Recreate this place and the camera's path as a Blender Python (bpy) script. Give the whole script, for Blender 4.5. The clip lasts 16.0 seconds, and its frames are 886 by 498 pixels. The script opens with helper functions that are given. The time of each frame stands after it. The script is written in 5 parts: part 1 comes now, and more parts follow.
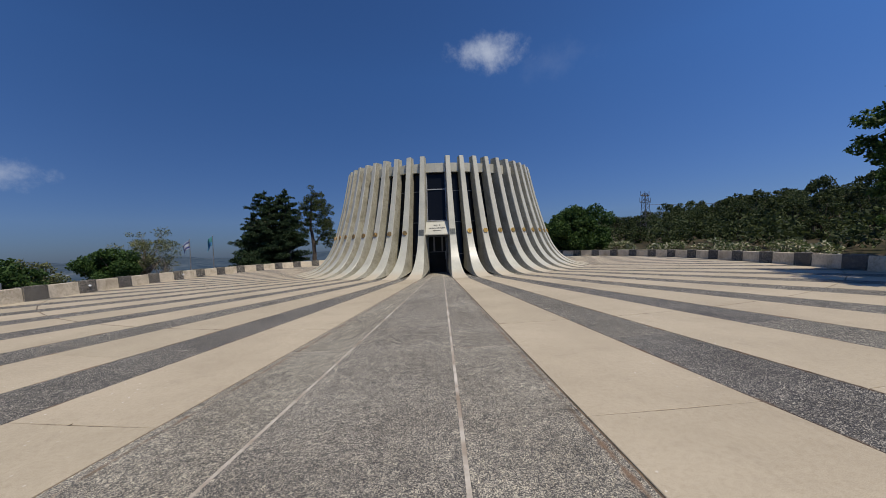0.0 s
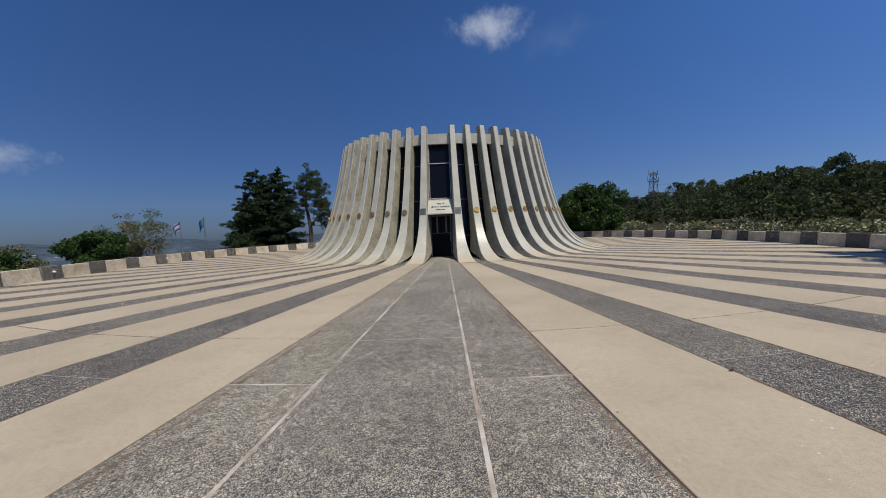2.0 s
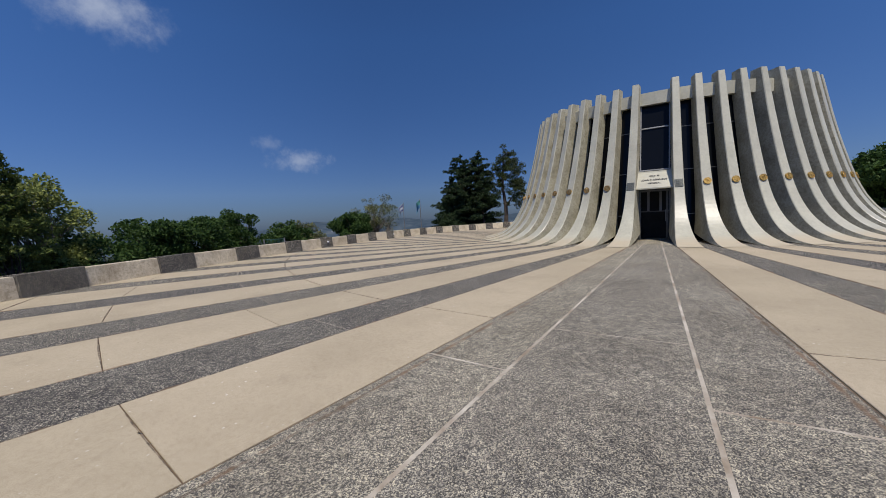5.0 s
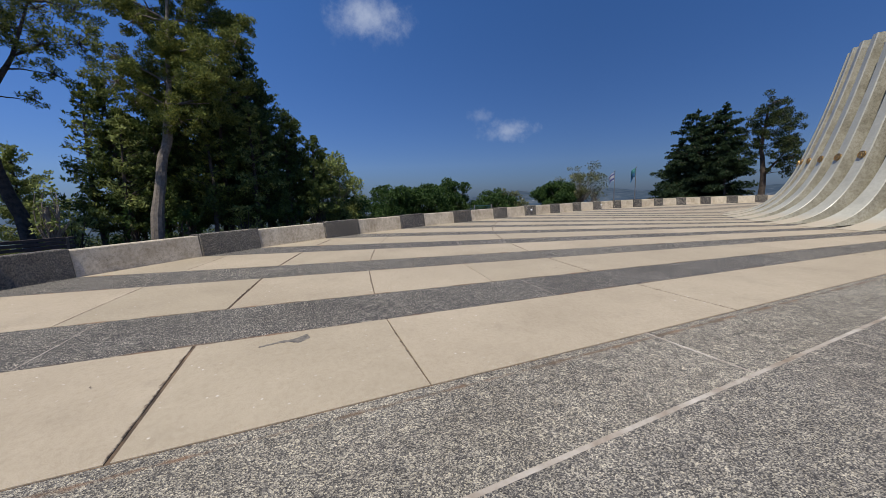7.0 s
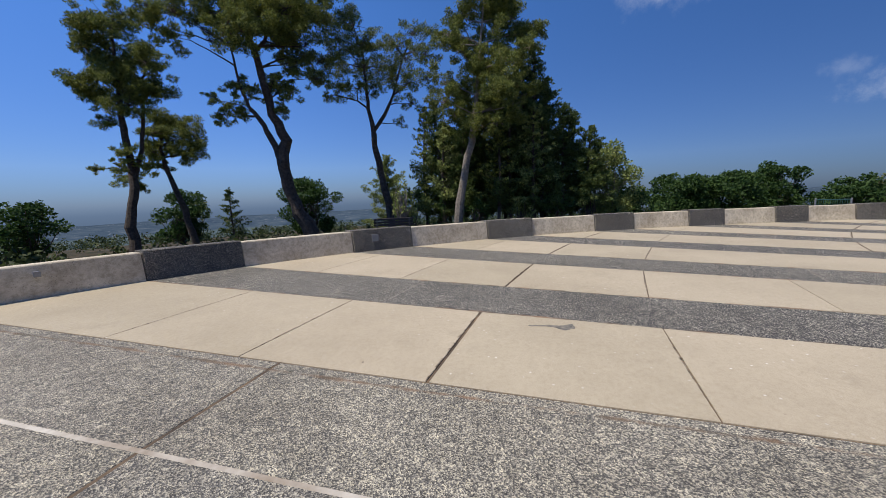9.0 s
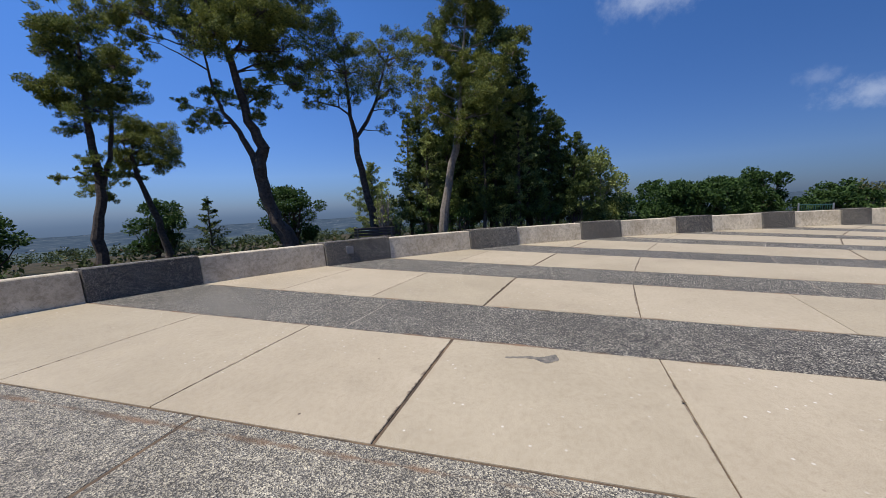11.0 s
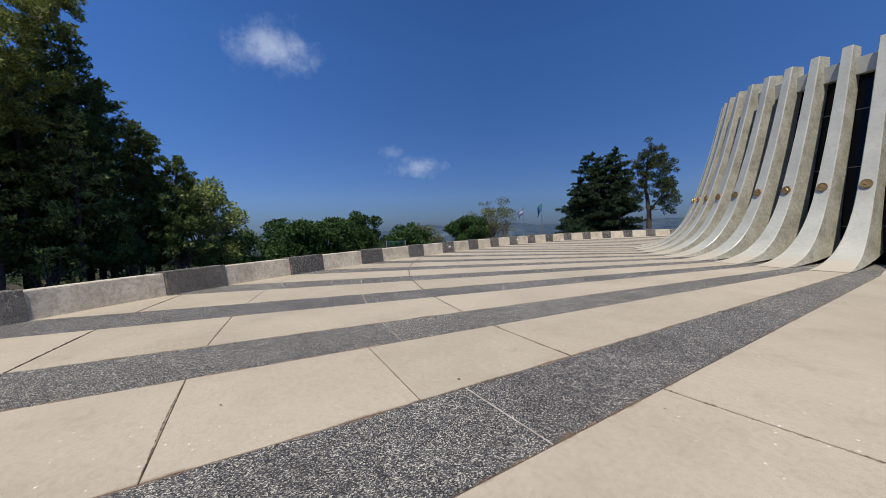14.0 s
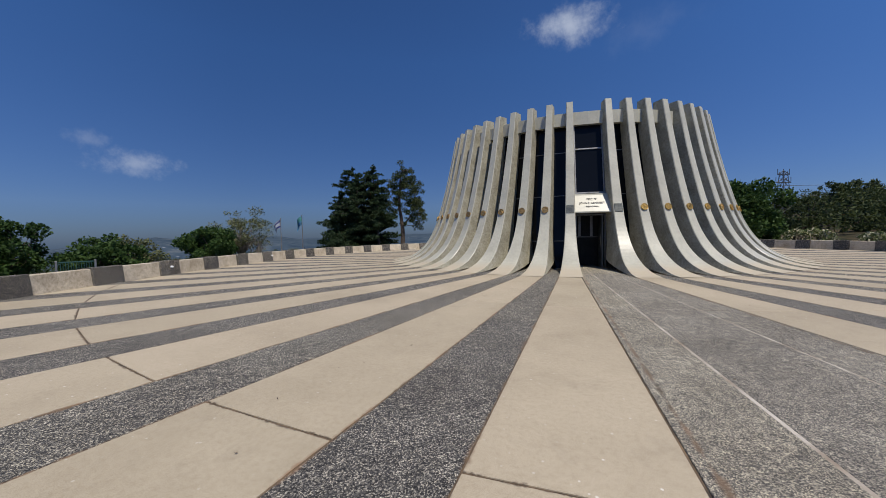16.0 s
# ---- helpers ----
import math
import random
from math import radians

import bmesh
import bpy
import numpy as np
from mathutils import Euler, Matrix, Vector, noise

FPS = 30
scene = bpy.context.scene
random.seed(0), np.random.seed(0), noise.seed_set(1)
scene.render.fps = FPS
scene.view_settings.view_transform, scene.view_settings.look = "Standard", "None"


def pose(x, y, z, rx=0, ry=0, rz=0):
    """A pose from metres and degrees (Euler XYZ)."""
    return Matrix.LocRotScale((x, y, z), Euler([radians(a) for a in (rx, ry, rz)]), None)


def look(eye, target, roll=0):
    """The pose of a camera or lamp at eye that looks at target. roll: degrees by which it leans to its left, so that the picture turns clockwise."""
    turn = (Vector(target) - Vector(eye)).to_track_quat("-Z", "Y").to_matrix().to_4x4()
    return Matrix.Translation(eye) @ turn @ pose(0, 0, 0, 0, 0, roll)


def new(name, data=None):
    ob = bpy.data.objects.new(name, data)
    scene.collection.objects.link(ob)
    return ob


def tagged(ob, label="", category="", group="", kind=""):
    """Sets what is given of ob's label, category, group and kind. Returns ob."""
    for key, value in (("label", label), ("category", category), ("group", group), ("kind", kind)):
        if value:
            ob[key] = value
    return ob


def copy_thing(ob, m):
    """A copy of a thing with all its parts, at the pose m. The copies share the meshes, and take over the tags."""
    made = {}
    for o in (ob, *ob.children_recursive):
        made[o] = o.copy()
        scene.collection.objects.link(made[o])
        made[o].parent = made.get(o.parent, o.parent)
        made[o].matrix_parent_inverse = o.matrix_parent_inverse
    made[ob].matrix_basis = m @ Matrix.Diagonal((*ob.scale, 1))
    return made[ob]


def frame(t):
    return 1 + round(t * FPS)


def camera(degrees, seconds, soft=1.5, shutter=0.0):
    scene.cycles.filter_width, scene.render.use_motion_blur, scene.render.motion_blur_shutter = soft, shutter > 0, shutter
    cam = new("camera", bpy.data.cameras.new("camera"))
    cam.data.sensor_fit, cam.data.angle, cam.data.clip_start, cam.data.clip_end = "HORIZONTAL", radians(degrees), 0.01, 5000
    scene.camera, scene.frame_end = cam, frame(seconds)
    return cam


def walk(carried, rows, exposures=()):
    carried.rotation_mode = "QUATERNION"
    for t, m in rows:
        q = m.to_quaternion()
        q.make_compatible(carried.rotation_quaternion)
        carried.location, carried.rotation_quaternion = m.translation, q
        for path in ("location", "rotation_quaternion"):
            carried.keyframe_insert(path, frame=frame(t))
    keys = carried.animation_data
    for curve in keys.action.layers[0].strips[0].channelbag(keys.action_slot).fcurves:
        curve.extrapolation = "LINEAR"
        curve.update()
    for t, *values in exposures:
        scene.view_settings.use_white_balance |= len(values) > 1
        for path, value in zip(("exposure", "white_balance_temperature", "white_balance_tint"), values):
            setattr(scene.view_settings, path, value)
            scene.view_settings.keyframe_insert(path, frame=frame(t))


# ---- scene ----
cam = camera(101.7, 16.0, 0.75)
PATH = [
    (0, (0.128, -0.125, 1.597), (-0.128, 1.859, 1.583), -2.29),
    (0.5, (0.032, 0.348, 1.625), (-0.201, 2.334, 1.610), -1.63),
    (1, (-0.027, 0.864, 1.600), (-0.237, 2.853, 1.571), -1.37),
    (1.5, (-0.178, 1.402, 1.577), (-0.396, 3.389, 1.509), -1.22),
    (2, (-0.263, 1.871, 1.563), (-0.532, 3.849, 1.447), -2.45),
    (2.5, (-0.335, 2.187, 1.613), (-0.734, 4.145, 1.523), -2.30),
    (3, (-0.340, 2.261, 1.648), (-0.861, 4.192, 1.613), -2.82),
    (5.5, (-0.496, 2.254, 1.513), (-1.913, 3.646, 1.280), -3.32),
    (6, (-0.516, 2.189, 1.499), (-2.115, 3.363, 1.241), -3.46),
    (6.5, (-0.526, 2.109, 1.484), (-2.264, 3.052, 1.185), -2.19),
    (7, (-0.502, 2.028, 1.497), (-2.347, 2.740, 1.197), -1.82),
    (7.5, (-0.502, 1.957, 1.487), (-2.441, 2.355, 1.203), -2.03),
    (8, (-0.533, 1.913, 1.485), (-2.510, 1.921, 1.185), -1.49),
    (8.5, (-0.484, 1.898, 1.499), (-2.421, 1.507, 1.192), -1.85),
    (8.7, (-0.453, 1.908, 1.505), (-2.331, 1.295, 1.196), -1.94),
    (10.8, (-0.957, 1.958, 1.580), (-2.792, 1.214, 1.298), -2.07),
    (11, (-1.102, 1.990, 1.547), (-2.990, 1.382, 1.284), -2.40),
    (11.5, (-1.450, 2.117, 1.549), (-3.403, 1.752, 1.323), -3.18),
    (12, (-1.874, 2.249, 1.550), (-3.863, 2.314, 1.353), -2.52),
    (12.5, (-2.211, 2.482, 1.548), (-4.160, 2.892, 1.366), -2.12),
    (13, (-2.543, 2.760, 1.530), (-4.460, 3.306, 1.360), -1.88),
    (13.5, (-2.824, 3.007, 1.562), (-4.592, 3.936, 1.458), -1.14),
    (14, (-3.054, 3.346, 1.578), (-4.689, 4.491, 1.447), -1.77),
    (14.5, (-3.295, 3.652, 1.543), (-4.813, 4.949, 1.424), -0.91),
    (15, (-3.523, 3.983, 1.587), (-4.635, 5.642, 1.496), -1.48),
    (15.5, (-3.722, 4.348, 1.559), (-4.584, 6.150, 1.455), -1.62),
    (16, (-3.941, 4.679, 1.542), (-4.577, 6.573, 1.457), -1.09),
]
walk(cam, [(t, look(eye, target, roll)) for t, eye, target, roll in PATH], exposures=[(0.0, 0.1, 6900, 10), (3.0, 0.1, 6900, 10), (6.0, 0.15, 6800, 10), (8.5, 0.34, 6750, 10), (11.5, 0.4, 6600, 10), (13.0, 0.42, 6550, 10), (14.0, 0.36, 6550, 10), (15.0, 0.2, 6650, 10), (16.0, 0.12, 6800, 10)])

# ---- plan: the drum's centre, the axis of its door, the spacing of its ribs ----
CX, CY, AXIS = -3.63, 28.2, 5.91
HALF_DOOR, RIBS = 6.38, 51
SLOT = (360 - 2 * HALF_DOOR) / (RIBS - 1)
BEIGE_HALF, PATH_HALF = 2.08, 4.6
WALL_H, WALL_T = 0.58, 0.34


def polar(deg, r, z=0.0):
    """A place from its angle off the door's axis (to the east positive) and its distance from the drum's centre."""
    a = radians(AXIS + deg)
    return Vector((CX + r * math.sin(a), CY - r * math.cos(a), z))


def wall_r(deg):
    deg = abs((deg + 180) % 360 - 180)
    return 18.3 + 17.2 * math.exp(-((deg / 39.2) ** 1.72))


def rib_angle(i):
    return HALF_DOOR + i * SLOT


# ---- sky, sun ----
SUN_AZ, SUN_EL = 134.0, 63.5   # compass degrees from +y clockwise, degrees up
world = bpy.data.worlds.new("world")
scene.world = world
world.use_nodes = True
wn, wl = world.node_tree.nodes, world.node_tree.links
wn.clear()
sky = wn.new("ShaderNodeTexSky")
sky.sky_type, sky.sun_disc = "NISHITA", False
sky.sun_elevation, sky.sun_rotation = radians(SUN_EL), radians(SUN_AZ)
sky.altitude, sky.air_density, sky.dust_density, sky.ozone_density = 800, 1.0, 0.25, 4.0
coord = wn.new("ShaderNodeTexCoord")


def wmath(op, a, b=None, c=None):
    n = wn.new("ShaderNodeMath")
    n.operation = op
    for k, v in enumerate((a, b, c)):
        if v is None:
            continue
        if isinstance(v, (int, float)):
            n.inputs[k].default_value = v
        else:
            wl.new(v, n.inputs[k])
    return n.outputs[0]


def cloud(direction, spread, wide, seed, strength):
    """A soft puff of cloud round a direction of the sky."""
    d = Vector(direction).normalized()
    side = d.cross(Vector((0, 0, 1))).normalized()
    up = side.cross(d)
    dots = []
    for axis in (side, up, d):
        n = wn.new("ShaderNodeVectorMath")
        n.operation = "DOT_PRODUCT"
        wl.new(coord.outputs["Generated"], n.inputs[0])
        n.inputs[1].default_value = axis
        dots.append(n.outputs["Value"])
    u, v, w = dots
    noi = wn.new("ShaderNodeTexNoise")
    noi.inputs["Scale"].default_value = 1.1 / spread
    noi.inputs["Detail"].default_value = 9.0
    noi.inputs["Roughness"].default_value = 0.62
    shift = wn.new("ShaderNodeVectorMath")
    shift.operation = "ADD"
    wl.new(coord.outputs["Generated"], shift.inputs[0])
    shift.inputs[1].default_value = (seed, seed * 0.7, seed * 1.3)
    wl.new(shift.outputs[0], noi.inputs["Vector"])
    uu = wmath("DIVIDE", u, spread * wide)
    vv = wmath("DIVIDE", v, spread)
    rr = wmath("SQRT", wmath("ADD", wmath("MULTIPLY", uu, uu), wmath("MULTIPLY", vv, vv)))
    body = wmath("SUBTRACT", wmath("MULTIPLY_ADD", noi.outputs["Fac"], 0.65, 0.17), wmath("MULTIPLY", rr, 0.34))
    ramp = wn.new("ShaderNodeMapRange")
    ramp.interpolation_type = "SMOOTHSTEP"
    ramp.inputs["From Min"].default_value, ramp.inputs["From Max"].default_value = 0.14, 0.6
    ramp.inputs["To Min"].default_value, ramp.inputs["To Max"].default_value = 0.0, strength
    wl.new(body, ramp.inputs["Value"])
    return wmath("MULTIPLY", ramp.outputs["Result"], wmath("GREATER_THAN", w, 0.0))


CLOUDS = [
    ((0.012, 0.886, 0.464), 0.052, 1.9, 3.0, 0.85),
    ((0.16, 0.885, 0.43), 0.05, 2.2, 5.0, 0.07),
    ((-0.842, 0.516, 0.157), 0.032, 2.6, 11.0, 0.5),
    ((-0.895, 0.182, 0.408), 0.062, 1.7, 21.0, 0.7),
    ((-0.871, 0.451, 0.197), 0.022, 2.0, 31.0, 0.2),
]
cover = None
for args in CLOUDS:
    c = cloud(*args)
    cover = c if cover is None else wmath("MAXIMUM", cover, c)
mix = wn.new("ShaderNodeMix")
mix.data_type = "RGBA"
wl.new(cover, mix.inputs["Factor"])
deep = wn.new("ShaderNodeMix")       # the deep blue of a dry, clear noon sky
deep.data_type, deep.blend_type = "RGBA", "MULTIPLY"
deep.inputs["Factor"].default_value = 1.0
wl.new(sky.outputs["Color"], deep.inputs["A"])
sep = wn.new("ShaderNodeSeparateXYZ")
wl.new(coord.outputs["Generated"], sep.inputs[0])
lift = wn.new("ShaderNodeMapRange")
lift.inputs["From Min"].default_value, lift.inputs["From Max"].default_value = -0.02, 0.42
wl.new(sep.outputs["Z"], lift.inputs["Value"])
haze = wn.new("ShaderNodeValToRGB")
stops = haze.color_ramp.elements
stops.new(0.25)
for e, (at, c) in zip(stops, ((0.0, (0.125, 0.195, 0.40)), (0.22, (0.30, 0.40, 0.65)), (1.0, (0.36, 0.63, 1.0)))):
    e.position, e.color = at, (*c, 1)
wl.new(lift.outputs["Result"], haze.inputs["Fac"])
wl.new(haze.outputs["Color"], deep.inputs["B"])
side_dot = wn.new("ShaderNodeVectorMath")      # the sky pales from the side away from the sun towards it
side_dot.operation = "DOT_PRODUCT"
wl.new(coord.outputs["Generated"], side_dot.inputs[0])
side_dot.inputs[1].default_value = (math.sin(radians(SUN_AZ)), math.cos(radians(SUN_AZ)), 0)
pale = wn.new("ShaderNodeMapRange")
pale.inputs["From Min"].default_value, pale.inputs["From Max"].default_value = -1.0, 0.0
pale.inputs["To Min"].default_value, pale.inputs["To Max"].default_value = 0.88, 1.42
wl.new(side_dot.outputs["Value"], pale.inputs["Value"])
west_dot = wn.new("ShaderNodeVectorMath")      # and hazier still over the western lowland
west_dot.operation = "DOT_PRODUCT"
wl.new(coord.outputs["Generated"], west_dot.inputs[0])
west_dot.inputs[1].default_value = (math.sin(radians(222)), math.cos(radians(222)), 0)
west = wn.new("ShaderNodeMapRange")
west.inputs["From Min"].default_value, west.inputs["From Max"].default_value = 0.0, 1.0
west.inputs["To Min"].default_value, west.inputs["To Max"].default_value = 0.0, 0.3
wl.new(west_dot.outputs["Value"], west.inputs["Value"])
paled = wn.new("ShaderNodeVectorMath")
paled.operation = "SCALE"
wl.new(deep.outputs["Result"], paled.inputs[0])
wl.new(wmath("ADD", pale.outputs["Result"], west.outputs["Result"]), paled.inputs["Scale"])
wl.new(paled.outputs[0], mix.inputs["A"])
mix.inputs["B"].default_value = (5.1, 5.9, 7.6, 1)
bg = wn.new("ShaderNodeBackground")
bg.inputs["Strength"].default_value = 0.08
wl.new(mix.outputs["Result"], bg.inputs["Color"])
out = wn.new("ShaderNodeOutputWorld")
wl.new(bg.outputs[0], out.inputs["Surface"])

sun = new("sun", bpy.data.lights.new("sun", "SUN"))
sun.data.energy, sun.data.angle, sun.data.color = 3.6, radians(0.53), (1.0, 0.95, 0.87)
ce = math.cos(radians(SUN_EL))
to_sun = Vector((ce * math.sin(radians(SUN_AZ)), ce * math.cos(radians(SUN_AZ)), math.sin(radians(SUN_EL))))
sun.matrix_world = look(to_sun * 60, (0, 0, 0))


# ---- materials ----
def material(name, roughness=0.8, metallic=0.0, specular=0.5):
    m = bpy.data.materials.new(name)
    m.use_nodes = True
    b = m.node_tree.nodes["Principled BSDF"]
    b.inputs["Roughness"].default_value = roughness
    b.inputs["Metallic"].default_value = metallic
    b.inputs["Specular IOR Level"].default_value = specular
    return m, m.node_tree.nodes, m.node_tree.links, b


def tex(nodes, links, kind, scale, detail=4.0, rough=0.55, vec=None):
    n = nodes.new("ShaderNodeTex" + kind)
    n.inputs["Scale"].default_value = scale
    if kind == "Noise":
        n.inputs["Detail"].default_value, n.inputs["Roughness"].default_value = detail, rough
    if vec is not None:
        links.new(vec, n.inputs["Vector"])
    return n


def ramp(nodes, links, src, stops):
    n = nodes.new("ShaderNodeValToRGB")
    el = n.color_ramp.elements
    while len(el) < len(stops):
        el.new(0.5)
    for e, (p, c) in zip(el, stops):
        e.position, e.color = p, (*c, 1)
    links.new(src, n.inputs[0])
    return n.outputs["Color"]


def blend(nodes, links, a, b, fac, mode="MIX"):
    n = nodes.new("ShaderNodeMix")
    n.data_type, n.blend_type = "RGBA", mode
    for key, v in (("A", a), ("B", b), ("Factor", fac)):
        if isinstance(v, (int, float)):
            n.inputs[key].default_value = v
        elif isinstance(v, tuple):
            n.inputs[key].default_value = (*v, 1)
        else:
            links.new(v, n.inputs[key])
    return n.outputs["Result"]


def bump(nodes, links, b, height, strength, distance):
    n = nodes.new("ShaderNodeBump")
    n.inputs["Strength"].default_value, n.inputs["Distance"].default_value = strength, distance
    links.new(height, n.inputs["Height"])
    links.new(n.outputs[0], b.inputs["Normal"])


def world_vec(nodes):
    return nodes.new("ShaderNodeNewGeometry").outputs["Position"]


def seam_dirt(n, l, col, p, width):
    """Brown soil washed out of the seams between the radial stripes, in an uneven line."""
    def m(op, a, b=0.0):
        q = n.new("ShaderNodeMath")
        q.operation = op
        for k, v in enumerate((a, b)):
            if isinstance(v, (int, float)):
                q.inputs[k].default_value = v
            else:
                l.new(v, q.inputs[k])
        return q.outputs[0]
    sp = n.new("ShaderNodeSeparateXYZ")
    l.new(p, sp.inputs[0])
    dx, dy = m("SUBTRACT", sp.outputs["X"], CX), m("SUBTRACT", CY, sp.outputs["Y"])
    deg = m("ABSOLUTE", m("SUBTRACT", m("MULTIPLY", m("ARCTAN2", dx, dy), 180 / math.pi), AXIS))
    deg = m("MAXIMUM", deg, HALF_DOOR - 3.3)
    u = m("DIVIDE", m("SUBTRACT", deg, HALF_DOOR), SLOT)
    u = m("ABSOLUTE", m("SUBTRACT", u, m("ROUND", u)))
    gap = m("ABSOLUTE", m("SUBTRACT", m("MULTIPLY", u, SLOT), BEIGE_HALF))
    r = m("SQRT", m("ADD", m("MULTIPLY", dx, dx), m("MULTIPLY", dy, dy)))
    dist = m("MULTIPLY", m("MULTIPLY", gap, r), math.pi / 180)
    edge = tex(n, l, "Noise", 2.6, 7, 0.7, p)
    k = m("SUBTRACT", m("MULTIPLY", m("SUBTRACT", edge.outputs["Fac"], 0.35), width * 5.0), dist)
    k = m("DIVIDE", k, width)
    fac = ramp(n, l, k, [(0.0, (0, 0, 0)), (0.9, (0.85, 0.85, 0.85))])
    brown = ramp(n, l, tex(n, l, "Noise", 1.1, 4, 0.6, p).outputs["Fac"], [(0.38, (0.10, 0.075, 0.05)), (0.62, (0.27, 0.165, 0.095))])
    return blend(n, l, col, brown, fac)


def ring_dirt(n, l, col, p, radii, width):
    """Dark soil and chipped edges along the joints that run round the terrace."""
    def m(op, a, b=0.0):
        q = n.new("ShaderNodeMath")
        q.operation = op
        for k, v in enumerate((a, b)):
            if isinstance(v, (int, float)):
                q.inputs[k].default_value = v
            else:
                l.new(v, q.inputs[k])
        return q.outputs[0]
    off = n.new("ShaderNodeVectorMath")
    off.operation = "SUBTRACT"
    l.new(p, off.inputs[0])
    off.inputs[1].default_value = (CX, CY, 0)
    ln = n.new("ShaderNodeVectorMath")
    ln.operation = "LENGTH"
    l.new(off.outputs[0], ln.inputs[0])
    near = None
    for r in radii:
        d = m("ABSOLUTE", m("SUBTRACT", ln.outputs["Value"], r))
        near = d if near is None else m("MINIMUM", near, d)
    edge = tex(n, l, "Noise", 7.0, 7, 0.75, p)
    k = m("SUBTRACT", m("MULTIPLY", m("SUBTRACT", edge.outputs["Fac"], 0.36), width * 6.0), near)
    fac = ramp(n, l, m("DIVIDE", k, width), [(0.0, (0, 0, 0)), (0.55, (0.9, 0.9, 0.9))])
    brown = ramp(n, l, tex(n, l, "Noise", 19.0, 5, 0.7, p).outputs["Fac"], [(0.4, (0.055, 0.042, 0.03)), (0.62, (0.25, 0.185, 0.125))])
    return blend(n, l, col, brown, fac)


def beige_material(name, base, dark, spots=True):
    m, n, l, b = material(name, 0.72, specular=0.35)
    p = world_vec(n)
    big = tex(n, l, "Noise", 0.45, 5, 0.6, p)
    mid = tex(n, l, "Noise", 6.0, 6, 0.65, p)
    fine = tex(n, l, "Noise", 140.0, 3, 0.6, p)
    col = ramp(n, l, big.outputs["Fac"], [(0.34, dark), (0.6, base)])
    col = blend(n, l, col, ramp(n, l, mid.outputs["Fac"], [(0.3, (0.86, 0.85, 0.83)), (0.6, (1, 1, 1))]), 0.35, "MULTIPLY")
    stain = tex(n, l, "Noise", 1.7, 8, 0.72, p)
    col = blend(n, l, col, (0.33, 0.28, 0.205), ramp(n, l, stain.outputs["Fac"], [(0.56, (0, 0, 0)), (0.78, (0.6, 0.6, 0.6))]))
    col = blend(n, l, col, ramp(n, l, fine.outputs["Fac"], [(0.38, (0.74, 0.72, 0.69)), (0.58, (1.03, 1.03, 1.03))]), 0.75, "MULTIPLY")
    blot = tex(n, l, "Noise", 22.0, 5, 0.7, p)
    col = blend(n, l, col, ramp(n, l, blot.outputs["Fac"], [(0.36, (0.85, 0.83, 0.80)), (0.55, (1.02, 1.02, 1.02))]), 0.6, "MULTIPLY")
    info = n.new("ShaderNodeObjectInfo")
    tint = ramp(n, l, info.outputs["Random"], [(0.0, (0.93, 0.92, 0.90)), (1.0, (1.02, 1.0, 0.99))])
    col = blend(n, l, col, tint, 1.0, "MULTIPLY")
    if spots:
        v = tex(n, l, "Voronoi", 9.0, vec=p)
        fleck = ramp(n, l, v.outputs["Distance"], [(0.07, (1, 1, 1)), (0.11, (0, 0, 0))])
        gate = ramp(n, l, tex(n, l, "Noise", 0.5, 3, 0.5, p).outputs["Fac"], [(0.45, (0, 0, 0)), (0.58, (1, 1, 1))])
        col = blend(n, l, col, (0.68, 0.64, 0.55), blend(n, l, fleck, gate, 1.0, "MULTIPLY"))
        dots = tex(n, l, "Voronoi", 1.9, vec=p)
        dirt = ramp(n, l, dots.outputs["Distance"], [(0.016, (1, 1, 1)), (0.026, (0, 0, 0))])
        col = blend(n, l, col, (0.12, 0.09, 0.07), dirt)
        chips = tex(n, l, "Voronoi", 3.3, vec=p)
        col = blend(n, l, col, (0.30, 0.24, 0.17), ramp(n, l, chips.outputs["Distance"], [(0.02, (0.8, 0.8, 0.8)), (0.034, (0, 0, 0))]))
        col = seam_dirt(n, l, col, p, 0.03)
        col = ring_dirt(n, l, col, p, (21.36, 27.37), 0.022)
        col = ring_dirt(n, l, col, p, (15.75, 25.33, 29.36, 31.4), 0.007)
    l.new(col, b.inputs["Base Color"])
    bump(n, l, b, fine.outputs["Fac"], 0.25, 0.004)
    return m


